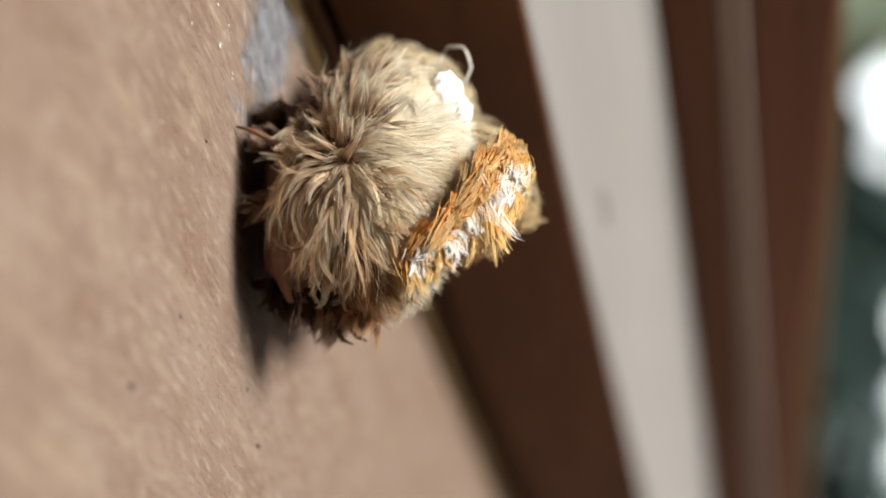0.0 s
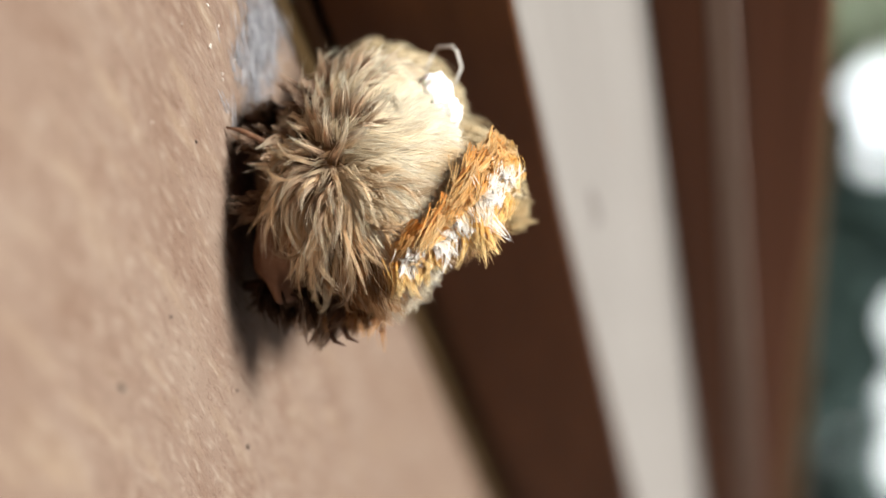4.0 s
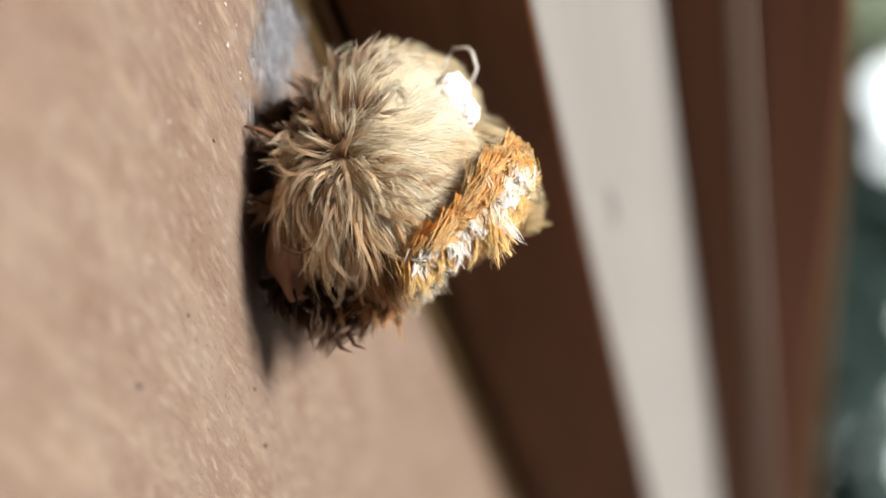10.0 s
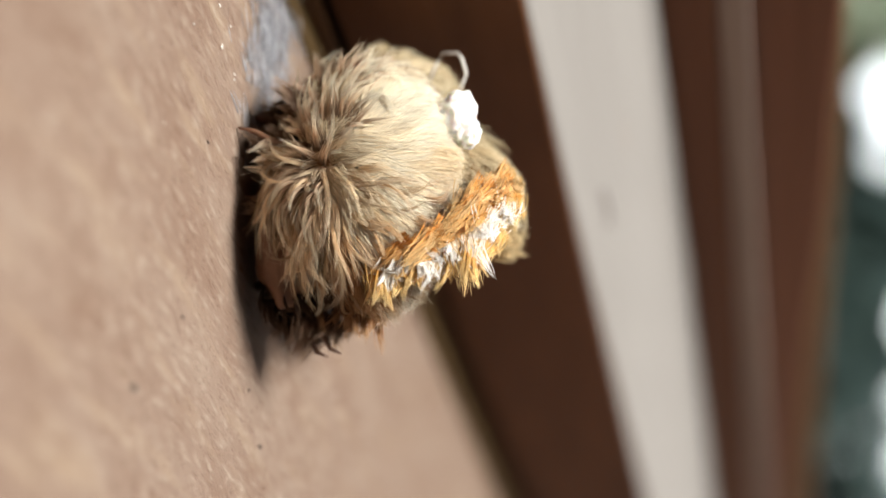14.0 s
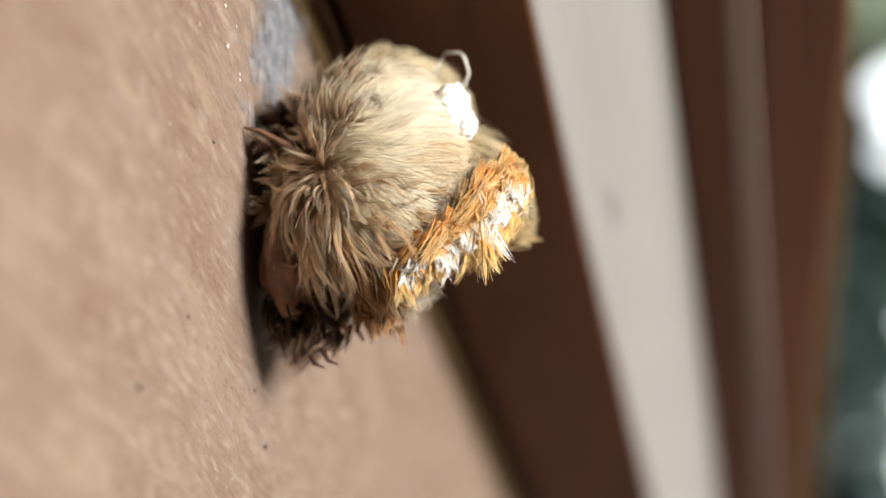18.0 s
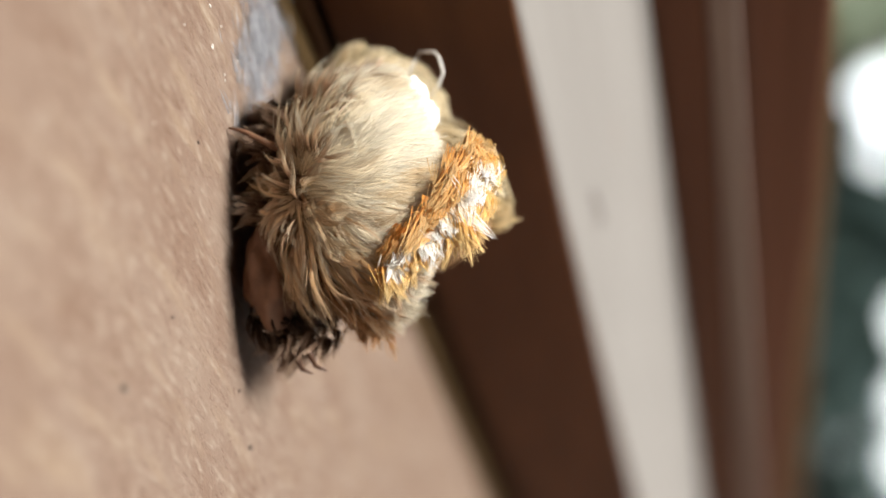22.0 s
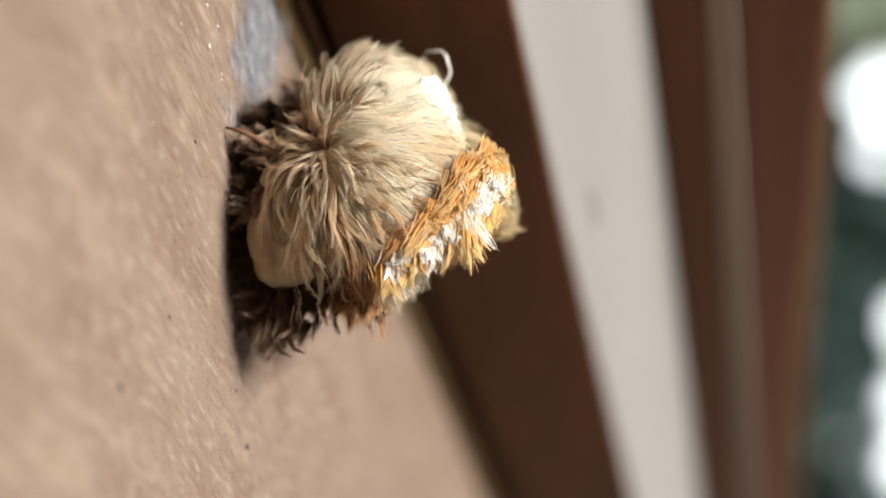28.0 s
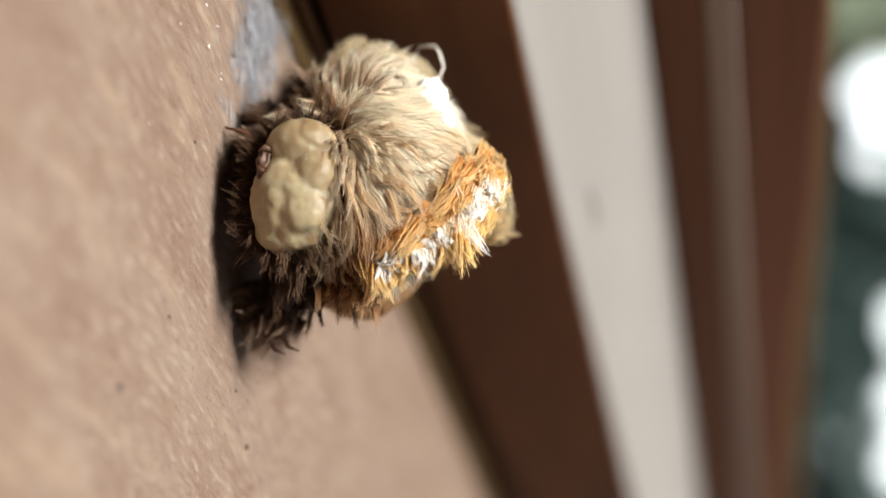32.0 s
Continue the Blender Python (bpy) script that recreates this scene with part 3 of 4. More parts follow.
coat("pale_lock_coat", (206, 168, 150), CROWN, LOCK_HAIR, thorax, 400, lambda t: 78 + 18 * t, 0.46,
     lambda q: np.clip((q[:, 0] * 0.9 - q[:, 2] * 0.25 + 0.22) / 0.2, 0, 1) * front(q) * (1 - 0.78 * np.clip((q[:, 0] - 0.2) / 0.4, 0, 1)),
     lift=0.16, flick=0.10, count=26, spread0=4.6, spread1=0.9, wave=0.007, label="tousled pale-tipped locks", mess=0.2, swirl=0.36, curl=0.55, zoned=True, rim=RIM + 0.04)
coat("grey_ruff", (205, 170, 148), CROWN, GREY_HAIR, thorax, 400, lambda t: 62 + 20 * t, 0.48,
     lambda q: np.clip((-q[:, 2] * 1.0 - q[:, 0] * 0.30 - 0.02) / 0.2, 0, 1) * front(q),
     lift=0.13, flick=0.08, count=25, spread0=4.6, spread1=0.9, wave=0.007, label="grey-brown ruff towards the board", mess=0.2, swirl=0.3, curl=0.5, rim=RIM + 0.03)
coat("edge_locks", (207, 170, 155), CROWN, LOCK_HAIR, thorax, 44, lambda t: 50 + 10 * t, 0.55,
     lambda q: near(q, (50, -105, 62), 24, 0.2),
     lift=0.14, flick=0.14, count=28, spread0=5.5, spread1=1.2, wave=0.012, label="pale curled locks over the crest", mess=0.2, swirl=0.3, curl=0.7, rim=RIM - 0.1)
coat("whorl", (209, 172, 154), CROWN, LOCK_HAIR, thorax, 110, lambda t: 44 + 20 * t, 0.5, lambda q: near(q, CROWN, 24, 0.06) * np.clip((0.1 - smooth_side(q)) / 0.2, 0.1, 1),
     lift=0.09, flick=0.10, count=20, spread0=3.6, spread1=1.0, wave=0.014, label="pale brown whorl where the hair parts", mess=0.3, swirl=0.3, curl=0.5, zoned=True)
coat("whorl_fluff", (214, 175, 158), CROWN, LOCK_HAIR, thorax, 70, lambda t: 26 + 10 * t, 0.5, lambda q: near(q, CROWN, 9, 0.01),
     lift=0.05, flick=0.05, count=16, spread0=4, spread1=1.5, wave=0.03, label="short pale fluff at the whorl", mess=0.8, swirl=1.2, curl=0.6)
tuft("shoulder_ruff", (-140, -76, -86), (-0.3, -0.5, -0.6), (-0.15, 0, -0.1), 46, FOOT_HAIR, thorax, 30, 26, (22, 26, 24), 0.2, 0.6, 6, 1.4, label="grey-brown shoulder ruff", wave=0.02)
tuft("cheek_tuft", (-40, -92, -128), (0.1, -0.45, -0.8), (0.2, 0, 0.1), 52, GREY_HAIR, thorax, 10, 26, (18, 16, 10), 0.22, 0.6, 6, 1.2, label="pale curled cheek tuft", wave=0.03)
tuft("dark_fringe", (190, -40, -85), (0.75, 0.1, -0.25), (0, 0, 0.12), 52, DARK_SHADED_HAIR, thorax, 10, 16, (16, 30, 22), 0.28, 0.9, label="dark brown fringe", wave=0.12)
tuft("rust_fringe", (196, -40, -10), (0.75, -0.1, 0.05), (0.1, 0, -0.1), 40, RUST_HAIR, thorax, 34, 18, (12, 24, 26), 0.24, 0.8, label="rusty brown fringe", wave=0.1)
coat("hood_fringe", (196, 160, 140), CROWN, DARK_SHADED_HAIR, thorax, 90, lambda t: 40, 0.8,
     lambda q: near(q, FACE_WAY, 54, 0.1) * (1 - near(q, FACE_WAY, 32, 0.1)), lift=0.12, flick=0.1, count=18, spread0=7, spread1=2, label="dark brown rim of the hood", mess=0.3)

# middle body with the crest
middle = seat("middle_body", (132, 155, 172), (0, 140, 272), UNDERCOAT)
hip = seat("hind_flank", (164, 150, 124), (50, 122, 186), UNDER_SKIN)
coat("hind_flank_coat", (168, 154, 128), (-90, -80, 150), FLANK_HAIR, hip, 560, lambda t: 85 + 8 * t, 0.7,
     lambda q: np.clip((q[:, 0] + 0.45) / 0.3, 0, 1), lift=0.06, flick=0.04, count=26, spread0=9, spread1=2.5, wave=0.015, label="brown-tan flank hair", mess=0.12, swirl=0.25, curl=0.3)
coat("flank_coat", (136, 160, 176), (-60, -30, 180), FLANK_HAIR, middle, 480, lambda t: 90 + 10 * t, 0.7,
     lambda q: np.clip((q[:, 0] + 0.25) / 0.3, 0, 1) * np.clip((0.75 - q[:, 1]) / 0.3, 0, 1),
     lift=0.06, flick=0.05, count=24, spread0=9, spread1=2.5, wave=0.015, label="brown-tan flank hair", mess=0.12, swirl=0.25, curl=0.3)
coat("back_coat", (136, 162, 176), (-120, -60, -60), OLIVE_HAIR, middle, 420, lambda t: 80 + 10 * t, 0.7,
     lambda q: np.clip((0.15 - q[:, 0]) / 0.3, 0, 1), lift=0.10, flick=0.05, count=20, spread0=8, spread1=2.5, wave=0.015, mess=0.12, swirl=0.2)


def crest_line(f):
    return Vector((-40 + 190 * f, -48 - 106 * math.sin(min(f * 1.9, 1.57)), 468 - 14 * f - 180 * f ** 2))


def crest(f, size, parent, at, base, colours):
    """One tussock of the crest: orange hair combed down the band, white tips beside it, a yellow-orange fringe below."""
    along = (crest_line(f + 0.05) - crest_line(f - 0.05)).normalized()
    out = Vector((0.22, -0.80, 0.50)).normalized()
    side = out.cross(along).normalized()
    side = side if side.z > 0 else -side

    def row(name, mat, label, count, spots, way, bend, length, locks, fan):
        for k in range(count):
            u, v, lift = spots(k / max(count - 1, 1))
            j = rng.normal(0, 1, 6)
            root = at + (along * (u + 0.06 * j[3]) + side * (v + 0.05 * j[4])) * size + out * lift * size - base
            tuft(name, root, way + Vector(j[:3]) * 0.2, bend + Vector(j[2:5]) * 0.16, length * size * rng.uniform(0.75, 1.2), mat, parent, locks, 22, tuple([0.06 * size] * 3), fan, 0.6, 0.07 * size, 0.012 * size, label=label, wave=0.02)

    orange, pale, low = colours
    row("orange_tuft", orange, "orange crest tuft", 4, lambda k: (-0.55 + 0.6 * k, -0.26 + 0.04 * k, 0.02), along * 0.95 + out * 0.28 + side * 0.03, -out * 0.3 + side * 0.05, 0.66, 17, 0.11)
    row("orange_tuft", orange, "upright orange crest tuft", 2, lambda k: (-0.35 + 0.5 * k, -0.22, 0.05), out * 0.75 - along * 0.45 + side * 0.1, -along * 0.2, 0.30, 5, 0.25)
    row("white_tuft", pale, "white fringe of the crest", 4, lambda k: (-0.45 + 0.75 * k, 0.02 + 0.04 * k, 0.18), along * 0.65 + side * 0.45 + out * 0.4, side * 0.1 - out * 0.3, 0.36, 13, 0.28)
    row("yellow_tuft", low, "yellow-orange fringe of the crest", 4, lambda k: (-0.10 + 0.6 * k, 0.18 - 0.04 * k, 0.14), along * 0.75 + side * 0.55 + out * 0.3, side * 0.1 - out * 0.3, 0.44, 16, 0.2)


MIDDLE_AT = Vector((0, 140, 272))
BRIGHT = (ORANGE_HAIR, WHITE_HAIR, YELLOW_HAIR)
for f, size, colours in ((0.0, 72, (TAN_HAIR, TAN_HAIR, YELLOW_HAIR)), (0.12, 88, (ORANGE_HAIR, YELLOW_HAIR, TAN_HAIR)), (0.28, 114, BRIGHT), (0.43, 88, BRIGHT), (0.60, 84, BRIGHT), (0.79, 78, BRIGHT)):
    crest(f, size, middle, crest_line(f), MIDDLE_AT, colours)
tuft("tail_tuft", (40, -10, 166), (0.22, 0.0, 1.0), (-0.1, 0, 0), 50, TAIL_HAIR, middle, 36, 22, (11, 10, 8), 0.03, 0.8, 6, 1.2, label="pointed pale tail tuft")
tuft("orange_spot", (-150, -80, -6), (0.5, -0.6, 0.4), (0.2, 0, -0.2), 34, TAN_HAIR, middle, 14, 18, (14, 8, 16), 0.2, 0.6, 5, 1.4, label="small orange-tan tuft")
cotton = part("white_cotton", lump((44, 28, 34), 4, 0.22, 3), COTTON, middle, "bright white cottony tuft", True)
cotton.location = Vector((-148, -172, 78)) * K
part("cotton_lobe", lump((26, 20, 24), 4, 0.25, 3, 2), COTTON, middle, "", True).location = Vector((-124, -168, 102)) * K
tuft("cotton_hair", (-138, -178, 86), (0.2, -0.6, 0.5), (0, 0, 0.0), 15, WHITE_HAIR, middle, 90, 12, (13, 8, 12), 0.6, 0.4, 4, 2.5)

# hind body
abdomen = seat("abdomen", (149, 160, 132), (-112, 270, 200), UNDERCOAT)
coat("olive_coat", (153, 164, 136), (-60, -120, -60), OLIVE_HAIR, abdomen, 620, lambda t: 70 + 6 * t, 0.7,
     lambda q: np.ones(len(q)), lift=0.08, flick=0.04, count=24, spread0=7, spread1=2, label="olive-cream hind hair", mess=0.07, swirl=0.3)
part("loose_filament", tube([(-86, -120, 90), (-124, -130, 110), (-144, -138, 124), (-144, -140, 152), (-134, -140, 160), (-106, -140, 168), (-78, -138, 156), (-66, -134, 142)], (2.8, 2.8, 2.8, 2.6, 2.6, 2.4, 2.2, 1.2), 6), PALE_SPECK, abdomen, "pale looped filament", True)

# head: cream, tucked under the ruff
head = part("head", head_lobes(), CREAM_SKIN, caterpillar, "wrinkled cream head with amber mouthparts", True)
m = head.modifiers.new("one_skin", "REMESH")
m.mode, m.voxel_size, m.use_smooth_shade = "VOXEL", 3 * K, True
m = head.modifiers.new("soft", "SMOOTH")
m.iterations = 4
for j in range(14):
    w = j * math.pi / 7
    tuft("collar_tuft", (14 + 98 * math.cos(w), 16, 4 + 74 * math.sin(w)), (0.7 * math.cos(w), -0.35, 0.7 * math.sin(w)), (0.1, 0, 0.05), 44, DARK_SHADED_HAIR, head, 18, 13, (12, 8, 10), 0.4, 0.9, label="dark hair round the head", wave=0.12)
shield = part("mouth_shield", lump((34, 20, 15), 4, 0.3, 3, 4), DARK_AMBER, head, "brown-amber mouth region", True)
shield.location = Vector((-22, -20, -44)) * K
for at, bend in (((-48, -34, -44), 1), ((-14, -36, -46), -1)):
    jaw = part("jaw", tube([(0, 6, 12), (-3 * bend, -2, 2), (4 * bend, -5, -6)], (7, 6, 3), 10), DARK_AMBER, head, "dark amber jaw", True)
    jaw.location = Vector(at) * K

# a tan fold of bare skin behind the head
fold = part("neck_fold", lump((90, 52, 44), 5, 0.28, 1.9, 3), FOLD_SKIN, caterpillar, "smooth tan fold of bare skin", True)
coat("fold_fringe", (95, 60, 56), (-60, -20, -60), DARK_SHADED_HAIR, fold, 70, lambda t: 34, 0.9,
     lambda q: np.clip((q[:, 0] - 0.55) / 0.2, 0, 1), lift=0.2, flick=0.2, count=14, spread0=5, spread1=1.5, mess=0.4, label="dark hair at the fold's end")

# feet with their tufts; the dark ones carry the shade under the body
for at, way, ln, mt in (((-120, -10, 66), (0.1, -0.5, -0.8), 62, DARK_SHADED_HAIR), ((-70, -60, 60), (-0.3, -0.5, -0.7), 64, FOOT_HAIR), ((34, -60, 60), (0.0, -0.35, -0.9), 70, FOOT_HAIR),
                        ((175, -10, 60), (0.6, -0.3, -0.7), 60, DARK_SHADED_HAIR), ((-60, 170, 80), (-0.2, 0, -1), 70, DARK_SHADED_HAIR), ((110, 180, 80), (0.5, 0, -1), 72, DARK_SHADED_HAIR)):
    leg = part("leg", tube([(0, 0, 30), (0, 2, -10), (0, 4, -(at[2] - 3))], (24, 17, 9), 10), DARK_AMBER, caterpillar, "", True)
    leg.location = Vector(at) * K
    tuft("leg_tuft", (0, -6, 2), way, (0.1, -0.1, 0.1), ln * 0.75, mt, leg, 18, 14, (14, 10, 8), 0.2, 1.0, 5, 1.5, wave=0.06)
# a slender pale leg that reaches for the board
part("slim_leg", tube([(-62, -110, 92), (-78, -112, 60), (-92, -112, 32), (-98, -110, 4)], (7, 5, 4, 2), 8), FOLD_SKIN, caterpillar, "slim pale brown leg", True)
# the foremost leg, held out with its claws
fore = part("front_leg", tube([(-40, 20, 10), (0, 0, 0), (34, -12, -14), (50, -14, -40)], (30, 24, 16, 8), 10), DARK_AMBER, caterpillar, "dark front leg with hairy foot", True)
tuft("foot_tuft", (30, -10, -4), (0.85, -0.2, -0.25), (0.1, 0, -0.1), 58, FOOT_HAIR, fore, 40, 18, (14, 14, 26), 0.32, 0.8, 5, 1.4, label="dark foot hair with grey tips", wave=0.05)
tuft("foot_tuft", (10, -14, -36), (0.25, -0.3, -0.8), (0.2, 0, 0.0), 52, FOOT_HAIR, fore, 22, 16, (16, 12, 12), 0.3, 0.8, 5, 1.4, wave=0.05)
for j, (x, z) in enumerate(((28, 8), (34, -16))):
    part("claw", tube([(x, -20, z), (x + 32, -30, z + 2), (x + 54, -36, z + 14), (x + 62, -36, z + 34)], (7, 6, 4, 1.2), 8), DARK_AMBER, fore, "dark curved claw", True)


# ---- small dirt and painted glints on the board ----
def grit(x, y, size, mat, label):
    """A speck that lies on the board."""
    ob = new("grit", bpy.data.meshes.new("grit"))
    bm = lump((size * 0.7, size * 1.6, size * 0.5), 2, 0.5, 3, x * 900)
    bm.to_mesh(ob.data)
    bm.free()
    ob.data.materials.append(mat)
    ob.location = (x, y, size * 0.35 * K)
    ob.rotation_euler = (0, 0, -BOARD_TURN)
    tagged(ob, label, "grit", "grit on the board")


grit(0.01527, 0.13221, 5, DARK_SPECK, "dark speck of dirt on the tan board")
grit(0.00865, 0.10557, 6, DARK_SPECK, "dark speck of dirt on the tan board")
grit(0.01318, 0.15510, 4, PALE_SPECK, "tiny pale fleck, crumb or painted glint, on the tan board")
grit(0.00959, 0.13898, 2, PALE_SPECK, "tiny pale fleck, crumb or painted glint, on the tan board")
grit(-0.01487, 0.12327, 2, PALE_SPECK, "tiny pale fleck, crumb or painted glint, on the tan board")
grit(-0.00763, 0.12001, 3, DARK_SPECK, "dark speck of dirt on the tan board")
grit(0.01069, 0.12961, 3, DARK_SPECK, "dark speck of dirt on the tan board")
grit(0.00456, 0.11473, 3, DARK_SPECK, "dark speck of dirt on the tan board")
grit(-0.01301, 0.12603, 2, PALE_SPECK, "tiny pale fleck, crumb or painted glint, on the tan board")
grit(0.01451, 0.14752, 3, DARK_SPECK, "dark speck of dirt on the tan board")
# these pale flecks paint the glints on the board's relief
grit(-0.01468, 0.12306, 3, PALE_SPECK, "tiny pale fleck, crumb or painted glint, on the tan board")
grit(-0.00837, 0.11116, 2, PALE_SPECK, "tiny pale fleck, crumb or painted glint, on the tan board")
grit(-0.01433, 0.12910, 2, PALE_SPECK, "tiny pale fleck, crumb or painted glint, on the tan board")
grit(-0.01764, 0.12255, 3, PALE_SPECK, "tiny pale fleck, crumb or painted glint, on the tan board")
grit(-0.01561, 0.11706, 2, PALE_SPECK, "tiny pale fleck, crumb or painted glint, on the tan board")
grit(-0.01657, 0.13138, 2, PALE_SPECK, "tiny pale fleck, crumb or painted glint, on the tan board")
grit(-0.01259, 0.12608, 2, PALE_SPECK, "tiny pale fleck, crumb or painted glint, on the tan board")
grit(-0.01645, 0.12514, 2, PALE_SPECK, "tiny pale fleck, crumb or painted glint, on the tan board")

# the sky's bluish sheen on the board, imitated by added pale threads
silk = thing("sheen_patch", "bluish-white threads that paint the sky's sheen on the board", "silk", (-0.01589, 0.13506, 0.0))
sheen_way = np.array((-0.823, -0.568, 0.0))
sheen_side = np.array((-sheen_way[1], sheen_way[0], 0.0))
n = 330
mid = rng.normal(0, 1, (n, 1)) * 50 * sheen_way + (rng.normal(0, 1, (n, 1)) * 80 - 6) * sheen_side + np.array((0, 0, 2.2))
go = unit(sheen_way + rng.normal(0, 0.35, (n, 1)) * sheen_side)
tagged(mesh_part("sheen_threads", hair_mesh("sheen_threads", arcs(mid, go, sheen_side * rng.normal(0, 0.2, (n, 1)), rng.uniform(30, 80, n)), 5, 6, 6, 0.5, 0.03), SKY_SHEEN, silk), kind="stuff")


# ---- motion ----
def turned(at, a, b, c, x, y, z):
    v = Vector((radians(a), radians(b), radians(c)))
    m = Matrix.Rotation(v.length, 4, v.normalized()) if v.length > 1e-6 else Matrix()
    return Matrix.Translation((Vector(at) + Vector((x, y, z))) * K) @ m


def motions():
    C = THORAX_AT
    walk(thorax, [
        (0, turned(C, -0.7, 6.7, -3.1, 5.5, -1.3, -9.1)),
        (0.5, turned(C, -1.3, 7.2, -3.9, 4.6, -0.9, -6.5)),
        (1, turned(C, -1.0, 7.2, -4.3, 0.6, -0.8, -6.4)),
        (1.5, turned(C, -0.7, 7.4, -3.9, -0.1, -1.2, -9.0)),
        (2, turned(C, -0.9, 6.9, -3.2, 0.4, -0.9, -9.4)),
        (2.5, turned(C, -1.0, 5.7, -2.8, 0.3, -0.5, -8.4)),
        (3, turned(C, -0.8, 4.7, -2.4, -0.6, -0.7, -9.4)),
        (3.5, turned(C, -0.7, 2.8, -1.6, -1.4, -0.5, -7.1)),
        (5.5, turned(C, 0.1, -0.4, -0.0, 9.2, -1.3, -9.5)),
        (6, turned(C, 0.0, 0.0, -0.0, 0.0, 0.0, -8.0)),
        (6.5, turned(C, 0.3, -1.3, -0.1, -1.7, 0.4, -11.3)),
        (7, turned(C, 0.8, -3.0, -1.1, 5.6, -0.8, 3.0)),
        (7.5, turned(C, 1.4, -6.0, 0.4, 18.4, -2.7, -0.3)),
        (8, turned(C, 2.0, -10.0, 2.6, 24.4, -1.5, 0.1)),
        (8.5, turned(C, 2.4, -10.5, 3.7, 24.2, -1.8, -2.1)),
        (9, turned(C, 2.5, -6.7, 2.8, 13.2, 0.4, 0.3)),
        (9.5, turned(C, 2.4, -3.0, 0.3, 0.5, 0.9, -14.4)),
        (10, turned(C, 1.4, -0.7, -1.8, -8.8, 0.1, -14.8)),
        (10.5, turned(C, 0.7, 1.2, -3.9, -12.3, 0.2, -16.2)),
        (11, turned(C, -0.4, 2.2, -6.3, -15.9, -1.4, -18.3)),
        (11.5, turned(C, -0.7, 1.3, -8.1, -11.4, -1.8, -21.3)),
        (12, turned(C, -0.9, 0.8, -8.5, -1.1, -2.3, -22.4)),
        (12.5, turned(C, 0.5, -0.6, -6.4, 10.4, -1.8, -25.1)),
        (13, turned(C, 2.5, -0.9, -4.4, 11.2, -2.7, -29.9)),
        (13.5, turned(C, 4.0, -0.1, -2.5, 12.2, -2.9, -28.8)),
        (14, turned(C, 4.5, 0.2, -2.2, 4.1, -4.4, -30.1)),
        (14.5, turned(C, 4.8, -0.5, -2.3, 2.7, -4.9, -30.6)),
        (16.5, turned(C, 10.2, -1.9, -1.0, 7.3, -3.4, -21.7)),
        (17, turned(C, 12.2, -2.7, -1.7, 6.6, -2.6, -21.4)),
        (17.5, turned(C, 13.3, -3.9, -2.4, 7.2, -1.4, -17.5)),
        (18, turned(C, 13.8, -5.0, -3.3, 7.4, -0.3, -14.3)),
        (18.5, turned(C, 14.2, -5.6, -3.8, 8.4, -0.4, -14.0)),
        (19, turned(C, 14.1, -6.2, -4.1, 11.3, -0.5, -16.0)),
        (19.5, turned(C, 14.9, -5.2, -2.8, 19.6, -0.6, -17.7)),
        (20, turned(C, 16.9, -3.5, 1.5, 32.9, -1.6, -21.5)),
        (20.5, turned(C, 19.6, -2.5, 5.9, 33.1, -1.4, -20.6)),
        (21, turned(C, 21.4, -2.1, 10.1, 31.3, -0.7, -17.6)),
        (21.5, turned(C, 22.8, -1.1, 12.3, 24.8, 0.2, -15.4)),
        (22, turned(C, 22.7, -1.0, 13.1, 15.6, 1.5, -9.9)),
        (22.5, turned(C, 21.8, -0.3, 10.3, 2.3, 3.3, -4.3)),
        (23, turned(C, 20.3, 1.5, 4.8, -5.3, 4.3, 0.3)),
        (23.5, turned(C, 16.3, 2.6, 1.1, 0.9, 6.4, 9.4)),
        (24, turned(C, 11.7, 2.6, -2.0, 2.5, 6.3, 9.5)),
        (24.5, turned(C, 9.8, 0.5, -4.3, 4.5, 4.2, 0.5)),
        (25, turned(C, 9.3, -2.3, -5.4, 8.2, 2.5, -6.3)),
        (25.5, turned(C, 9.9, -5.5, -4.9, 10.5, 0.6, -8.5)),
        (27.5, turned(C, 11.0, -4.5, -8.9, 3.1, 0.0, -7.2)),
        (28, turned(C, 9.7, -1.6, -10.6, -3.1, 3.4, 1.4)),
        (28.5, turned(C, 7.4, -0.8, -11.9, -9.0, 4.0, 0.7)),
        (29, turned(C, 5.5, -0.5, -12.8, -8.6, 2.9, -2.5)),
        (29.5, turned(C, 4.9, -2.2, -13.3, -9.9, 3.0, -3.3)),
        (30, turned(C, 4.9, -4.4, -12.8, -6.6, 3.0, -5.9)),
        (30.5, turned(C, 4.3, -4.1, -13.9, -11.3, 4.5, -8.1)),
        (31, turned(C, 2.0, -0.1, -17.9, -17.0, 5.1, -5.0)),
        (31.5, turned(C, -0.4, 1.0, -20.6, -12.8, 6.5, -2.5)),
        (32, turned(C, -1.9, 0.1, -21.5, -6.6, 6.3, -5.2)),
    ])
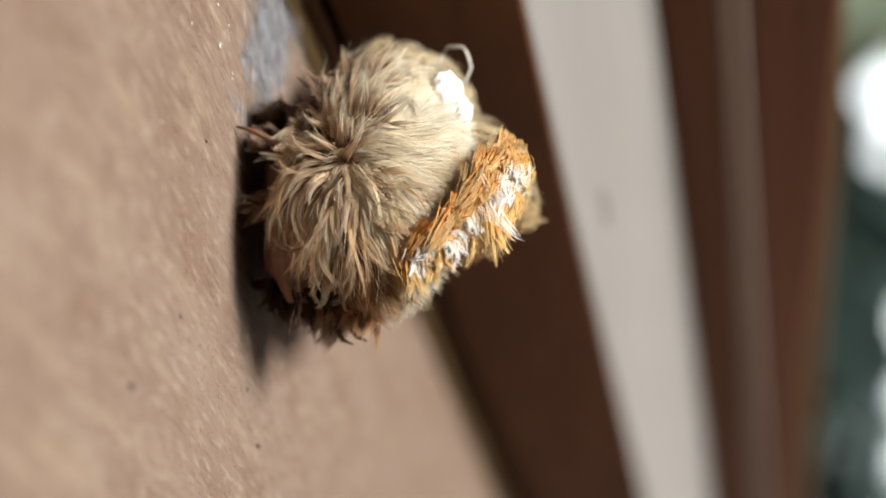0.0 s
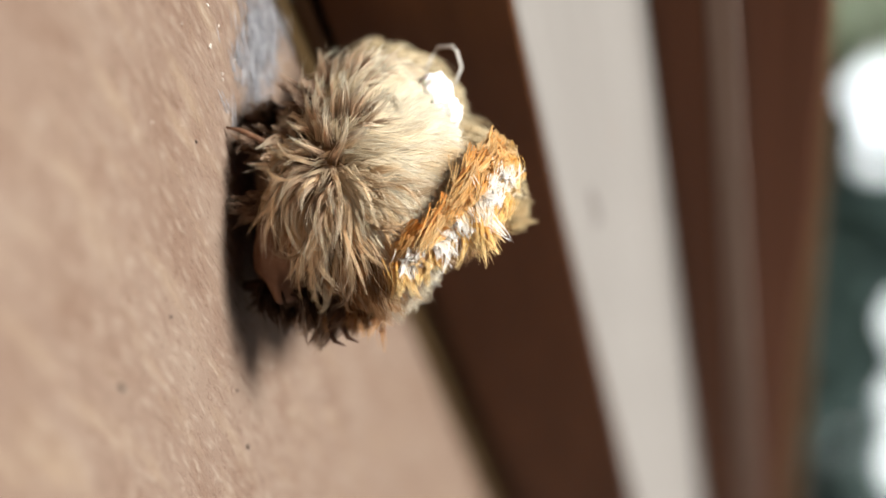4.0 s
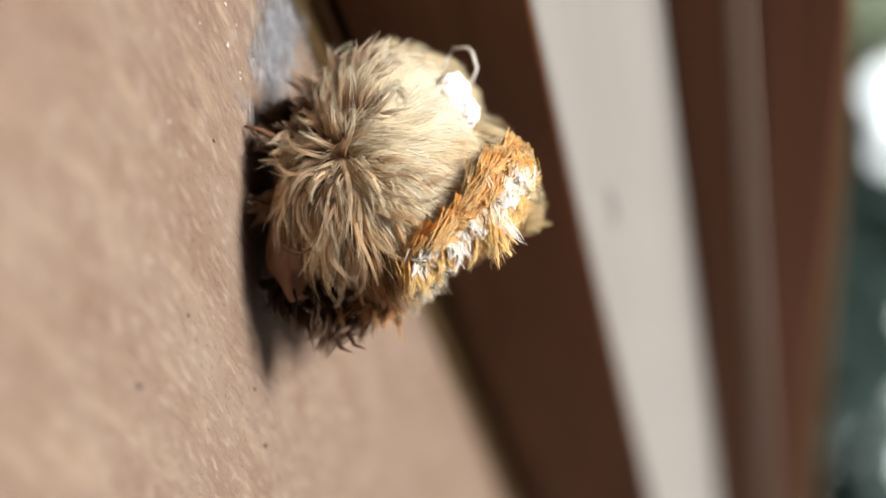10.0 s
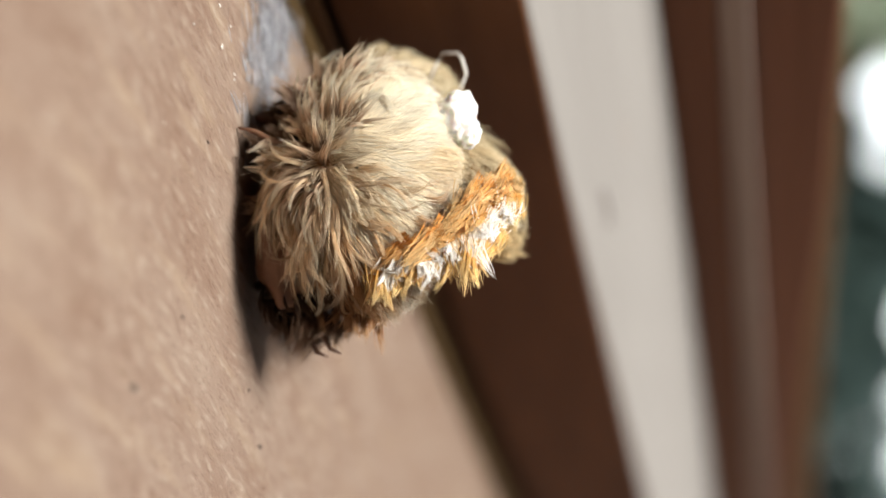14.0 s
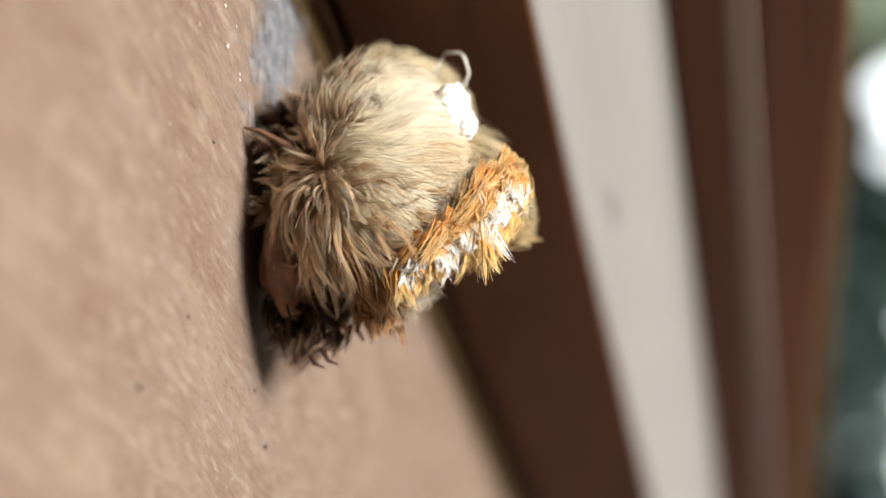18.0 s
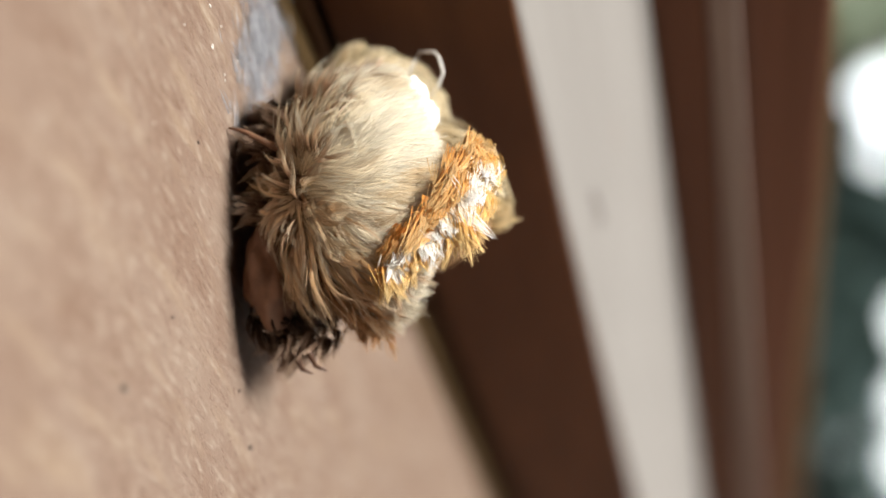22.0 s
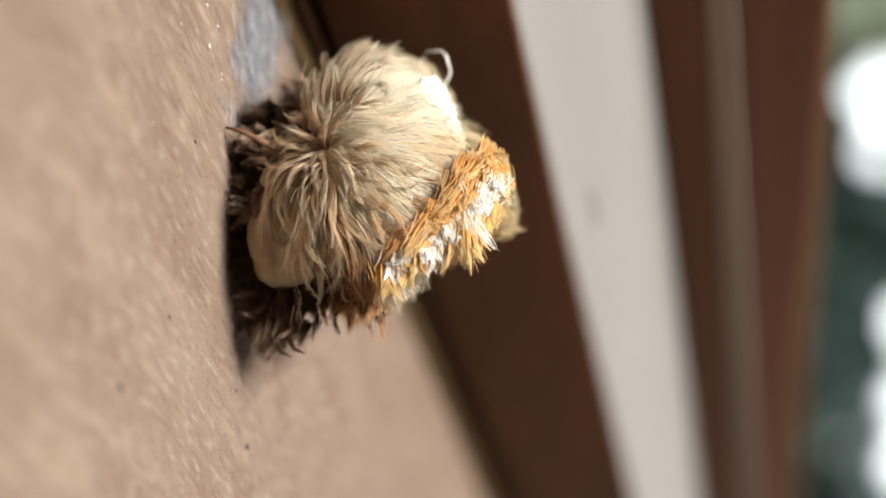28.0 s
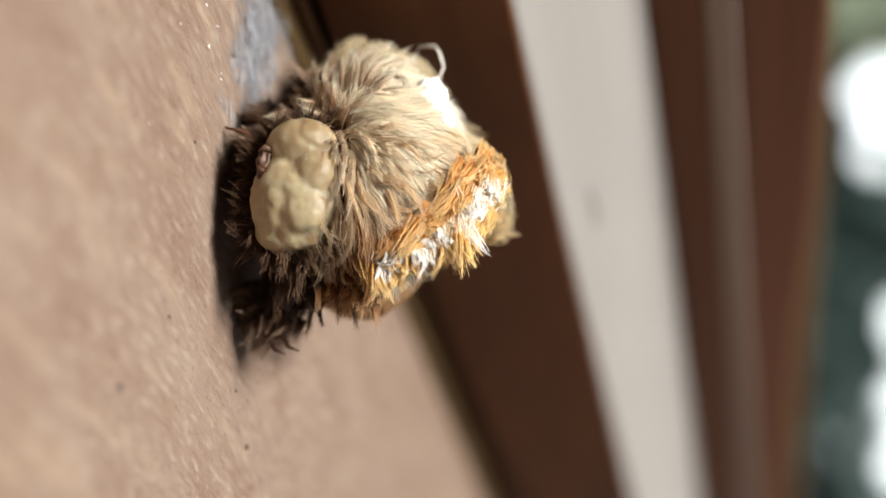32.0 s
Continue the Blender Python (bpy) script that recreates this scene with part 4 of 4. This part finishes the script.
    walk(middle, [
        (0, turned((0, 140, 272), 0, 0.0, 0, 0, 0, 0)),
        (3.5, turned((0, 140, 272), 0, 0.0, 0, 0, 0, 0)),
        (6, turned((0, 140, 272), 0, 0.0, 0, 0, 0, 0)),
        (8, turned((0, 140, 272), 0, 0.3, 0, 0, 0, -4)),
        (9, turned((0, 140, 272), 0, 1.3, 0, 0, 0, -6)),
        (10, turned((0, 140, 272), 0, 1.6, 0, 0, 0, -4)),
        (11, turned((0, 140, 272), 0, 3.6, 0, 0, 0, -6)),
        (12, turned((0, 140, 272), 0, 6.8, 0, 0, 0, -10)),
        (13, turned((0, 140, 272), 0, 10.7, 0, 3, 0, -17)),
        (14, turned((0, 140, 272), 0, 14.5, 0, 6, 0, -16)),
        (14.5, turned((0, 140, 272), 0, 13.7, 0, 7, 0, -14)),
        (16.5, turned((0, 140, 272), 0, 13.1, 0, 11, 0, -14)),
        (17, turned((0, 140, 272), 0, 10.7, 0, 11, 0, -16)),
        (18, turned((0, 140, 272), 0, 5.5, 0, 11, 0, -16)),
        (19, turned((0, 140, 272), 0, 0.0, 0, 11, 0, -20)),
        (20, turned((0, 140, 272), 0, -2.3, 0, 11, 0, -26)),
        (21, turned((0, 140, 272), 0, -5.2, 0, 11, 0, -32)),
        (22, turned((0, 140, 272), 0, -3.9, 0, 11, 0, -36)),
        (23, turned((0, 140, 272), 0, -0.5, 0, 11, 0, -20)),
        (24, turned((0, 140, 272), 0, 0.3, 0, 11, 0, -22)),
        (25, turned((0, 140, 272), 0, 0.8, 0, 11, 0, -24)),
        (28, turned((0, 140, 272), 0, 2.9, 0, 3, 0, -17)),
        (30, turned((0, 140, 272), 0, 3.6, 0, 0, 0, -19)),
        (32, turned((0, 140, 272), 0, 6.0, 0, 0, 0, -23)),
    ])
    walk(abdomen, [
        (0, turned((-112, 270, 200), 0, 0, 0, 2, 0, 0)),
        (6, turned((-112, 270, 200), 0, 0, 0, 0, 0, 0)),
        (10, turned((-112, 270, 200), 0, 0, 0, 5, 0, -3)),
        (13, turned((-112, 270, 200), 0, 0, 0, 12, 0, -10)),
        (17, turned((-112, 270, 200), 0, 0, 0, 10, 0, -17)),
        (20, turned((-112, 270, 200), 0, 0, 0, 13, 0, -23)),
        (22, turned((-112, 270, 200), 0, 0, 0, 8, 0, -37)),
        (23, turned((-112, 270, 200), 0, 0, 0, 7, 0, -23)),
        (25, turned((-112, 270, 200), 0, 0, 0, 7, 0, -23)),
        (28, turned((-112, 270, 200), 0, 0, 0, 8, 0, -18)),
        (32, turned((-112, 270, 200), 0, 0, 0, -1, 0, -30)),
    ])
    walk(head, [
        (0, turned((112, 87, 68), 0, 0, 26, 0, 0, 0)),
        (10, turned((112, 87, 72), 0, 0, 28, 0, 0, 0)),
        (20, turned((120, 80, 80), 0, 0, 28, 0, 0, 0)),
        (23.5, turned((118, 60, 88), 0, 0, 26, 0, 0, 0)),
        (24.5, turned((118, -6, 92), 0, 0, 26, 0, 0, 0)),
        (25.5, turned((112, -36, 98), 0, 0, 22, 0, 0, 0)),
        (27.5, turned((66, -48, 98), 0, 0, 8, 0, 0, 0)),
        (28, turned((56, -72, 104), 0, 0, 2, 0, 0, 0)),
        (29, turned((36, -126, 117), 0, 0, -2, 0, 0, 0)),
        (30, turned((30, -140, 120), 0, 0, 0, 0, 0, 0)),
        (31, turned((12, -155, 138), 0, 0, -7, 0, 0, 0)),
        (32, turned((-2, -163, 140), 0, 0, -10, 0, 0, 0)),
    ])
    walk(fold, [
        (0, turned((112, -50, 86), 0, 0, 12, 0, 0, 0)),
        (5.5, turned((114, -50, 84), 0, 0, 12, 0, 0, 0)),
        (9, turned((126, -50, 80), 0, 0, 14, 0, 0, 0)),
        (10, turned((112, -58, 78), 0, 0, 10, 0, 0, 0)),
        (12, turned((114, -60, 74), 0, 0, 8, 0, 0, 0)),
        (14.5, turned((124, -58, 70), 0, 0, 10, 0, 0, 0)),
        (18, turned((136, -58, 66), 0, 0, 10, 0, 0, 0)),
        (20.5, turned((156, -54, 64), 0, 0, 14, 0, 0, 0)),
        (23, turned((160, -56, 64), 0, 0, 14, 0, 0, 0)),
        (24.2, turned((146, -48, 67), 0, 0, 11, 0, 0, 0)),
        (25.5, turned((130, 10, 70), 0, 0, 8, 0, 0, 0)),
        (27.5, turned((112, 20, 74), 0, 0, 4, 0, 0, 0)),
        (32, turned((106, 50, 78), 0, 0, 0, 0, 0, 0)),
    ])
    walk(fore, [
        (0, turned((180, -10, 176), 0, 0, 0, 0, 0, 0)),
        (6, turned((182, -10, 180), 0, 0, 0, 0, 0, 0)),
        (9, turned((196, -10, 168), 0, 0, 0, 0, 0, 0)),
        (12, turned((190, -10, 142), 0, 0, 0, 0, 0, 0)),
        (14.5, turned((204, -10, 124), 0, 0, 0, 0, 0, 0)),
        (18, turned((220, -10, 112), 0, 0, 0, 0, 0, 0)),
        (21, turned((230, -10, 118), 0, 0, 0, 0, 0, 0)),
        (25.5, turned((216, -10, 108), 0, 0, 0, 0, 0, 0)),
        (28, turned((200, -20, 88), 0, 0, 0, 0, 0, 0)),
        (32, turned((196, -20, 78), 0, 0, 0, 0, 0, 0)),
    ])


motions()
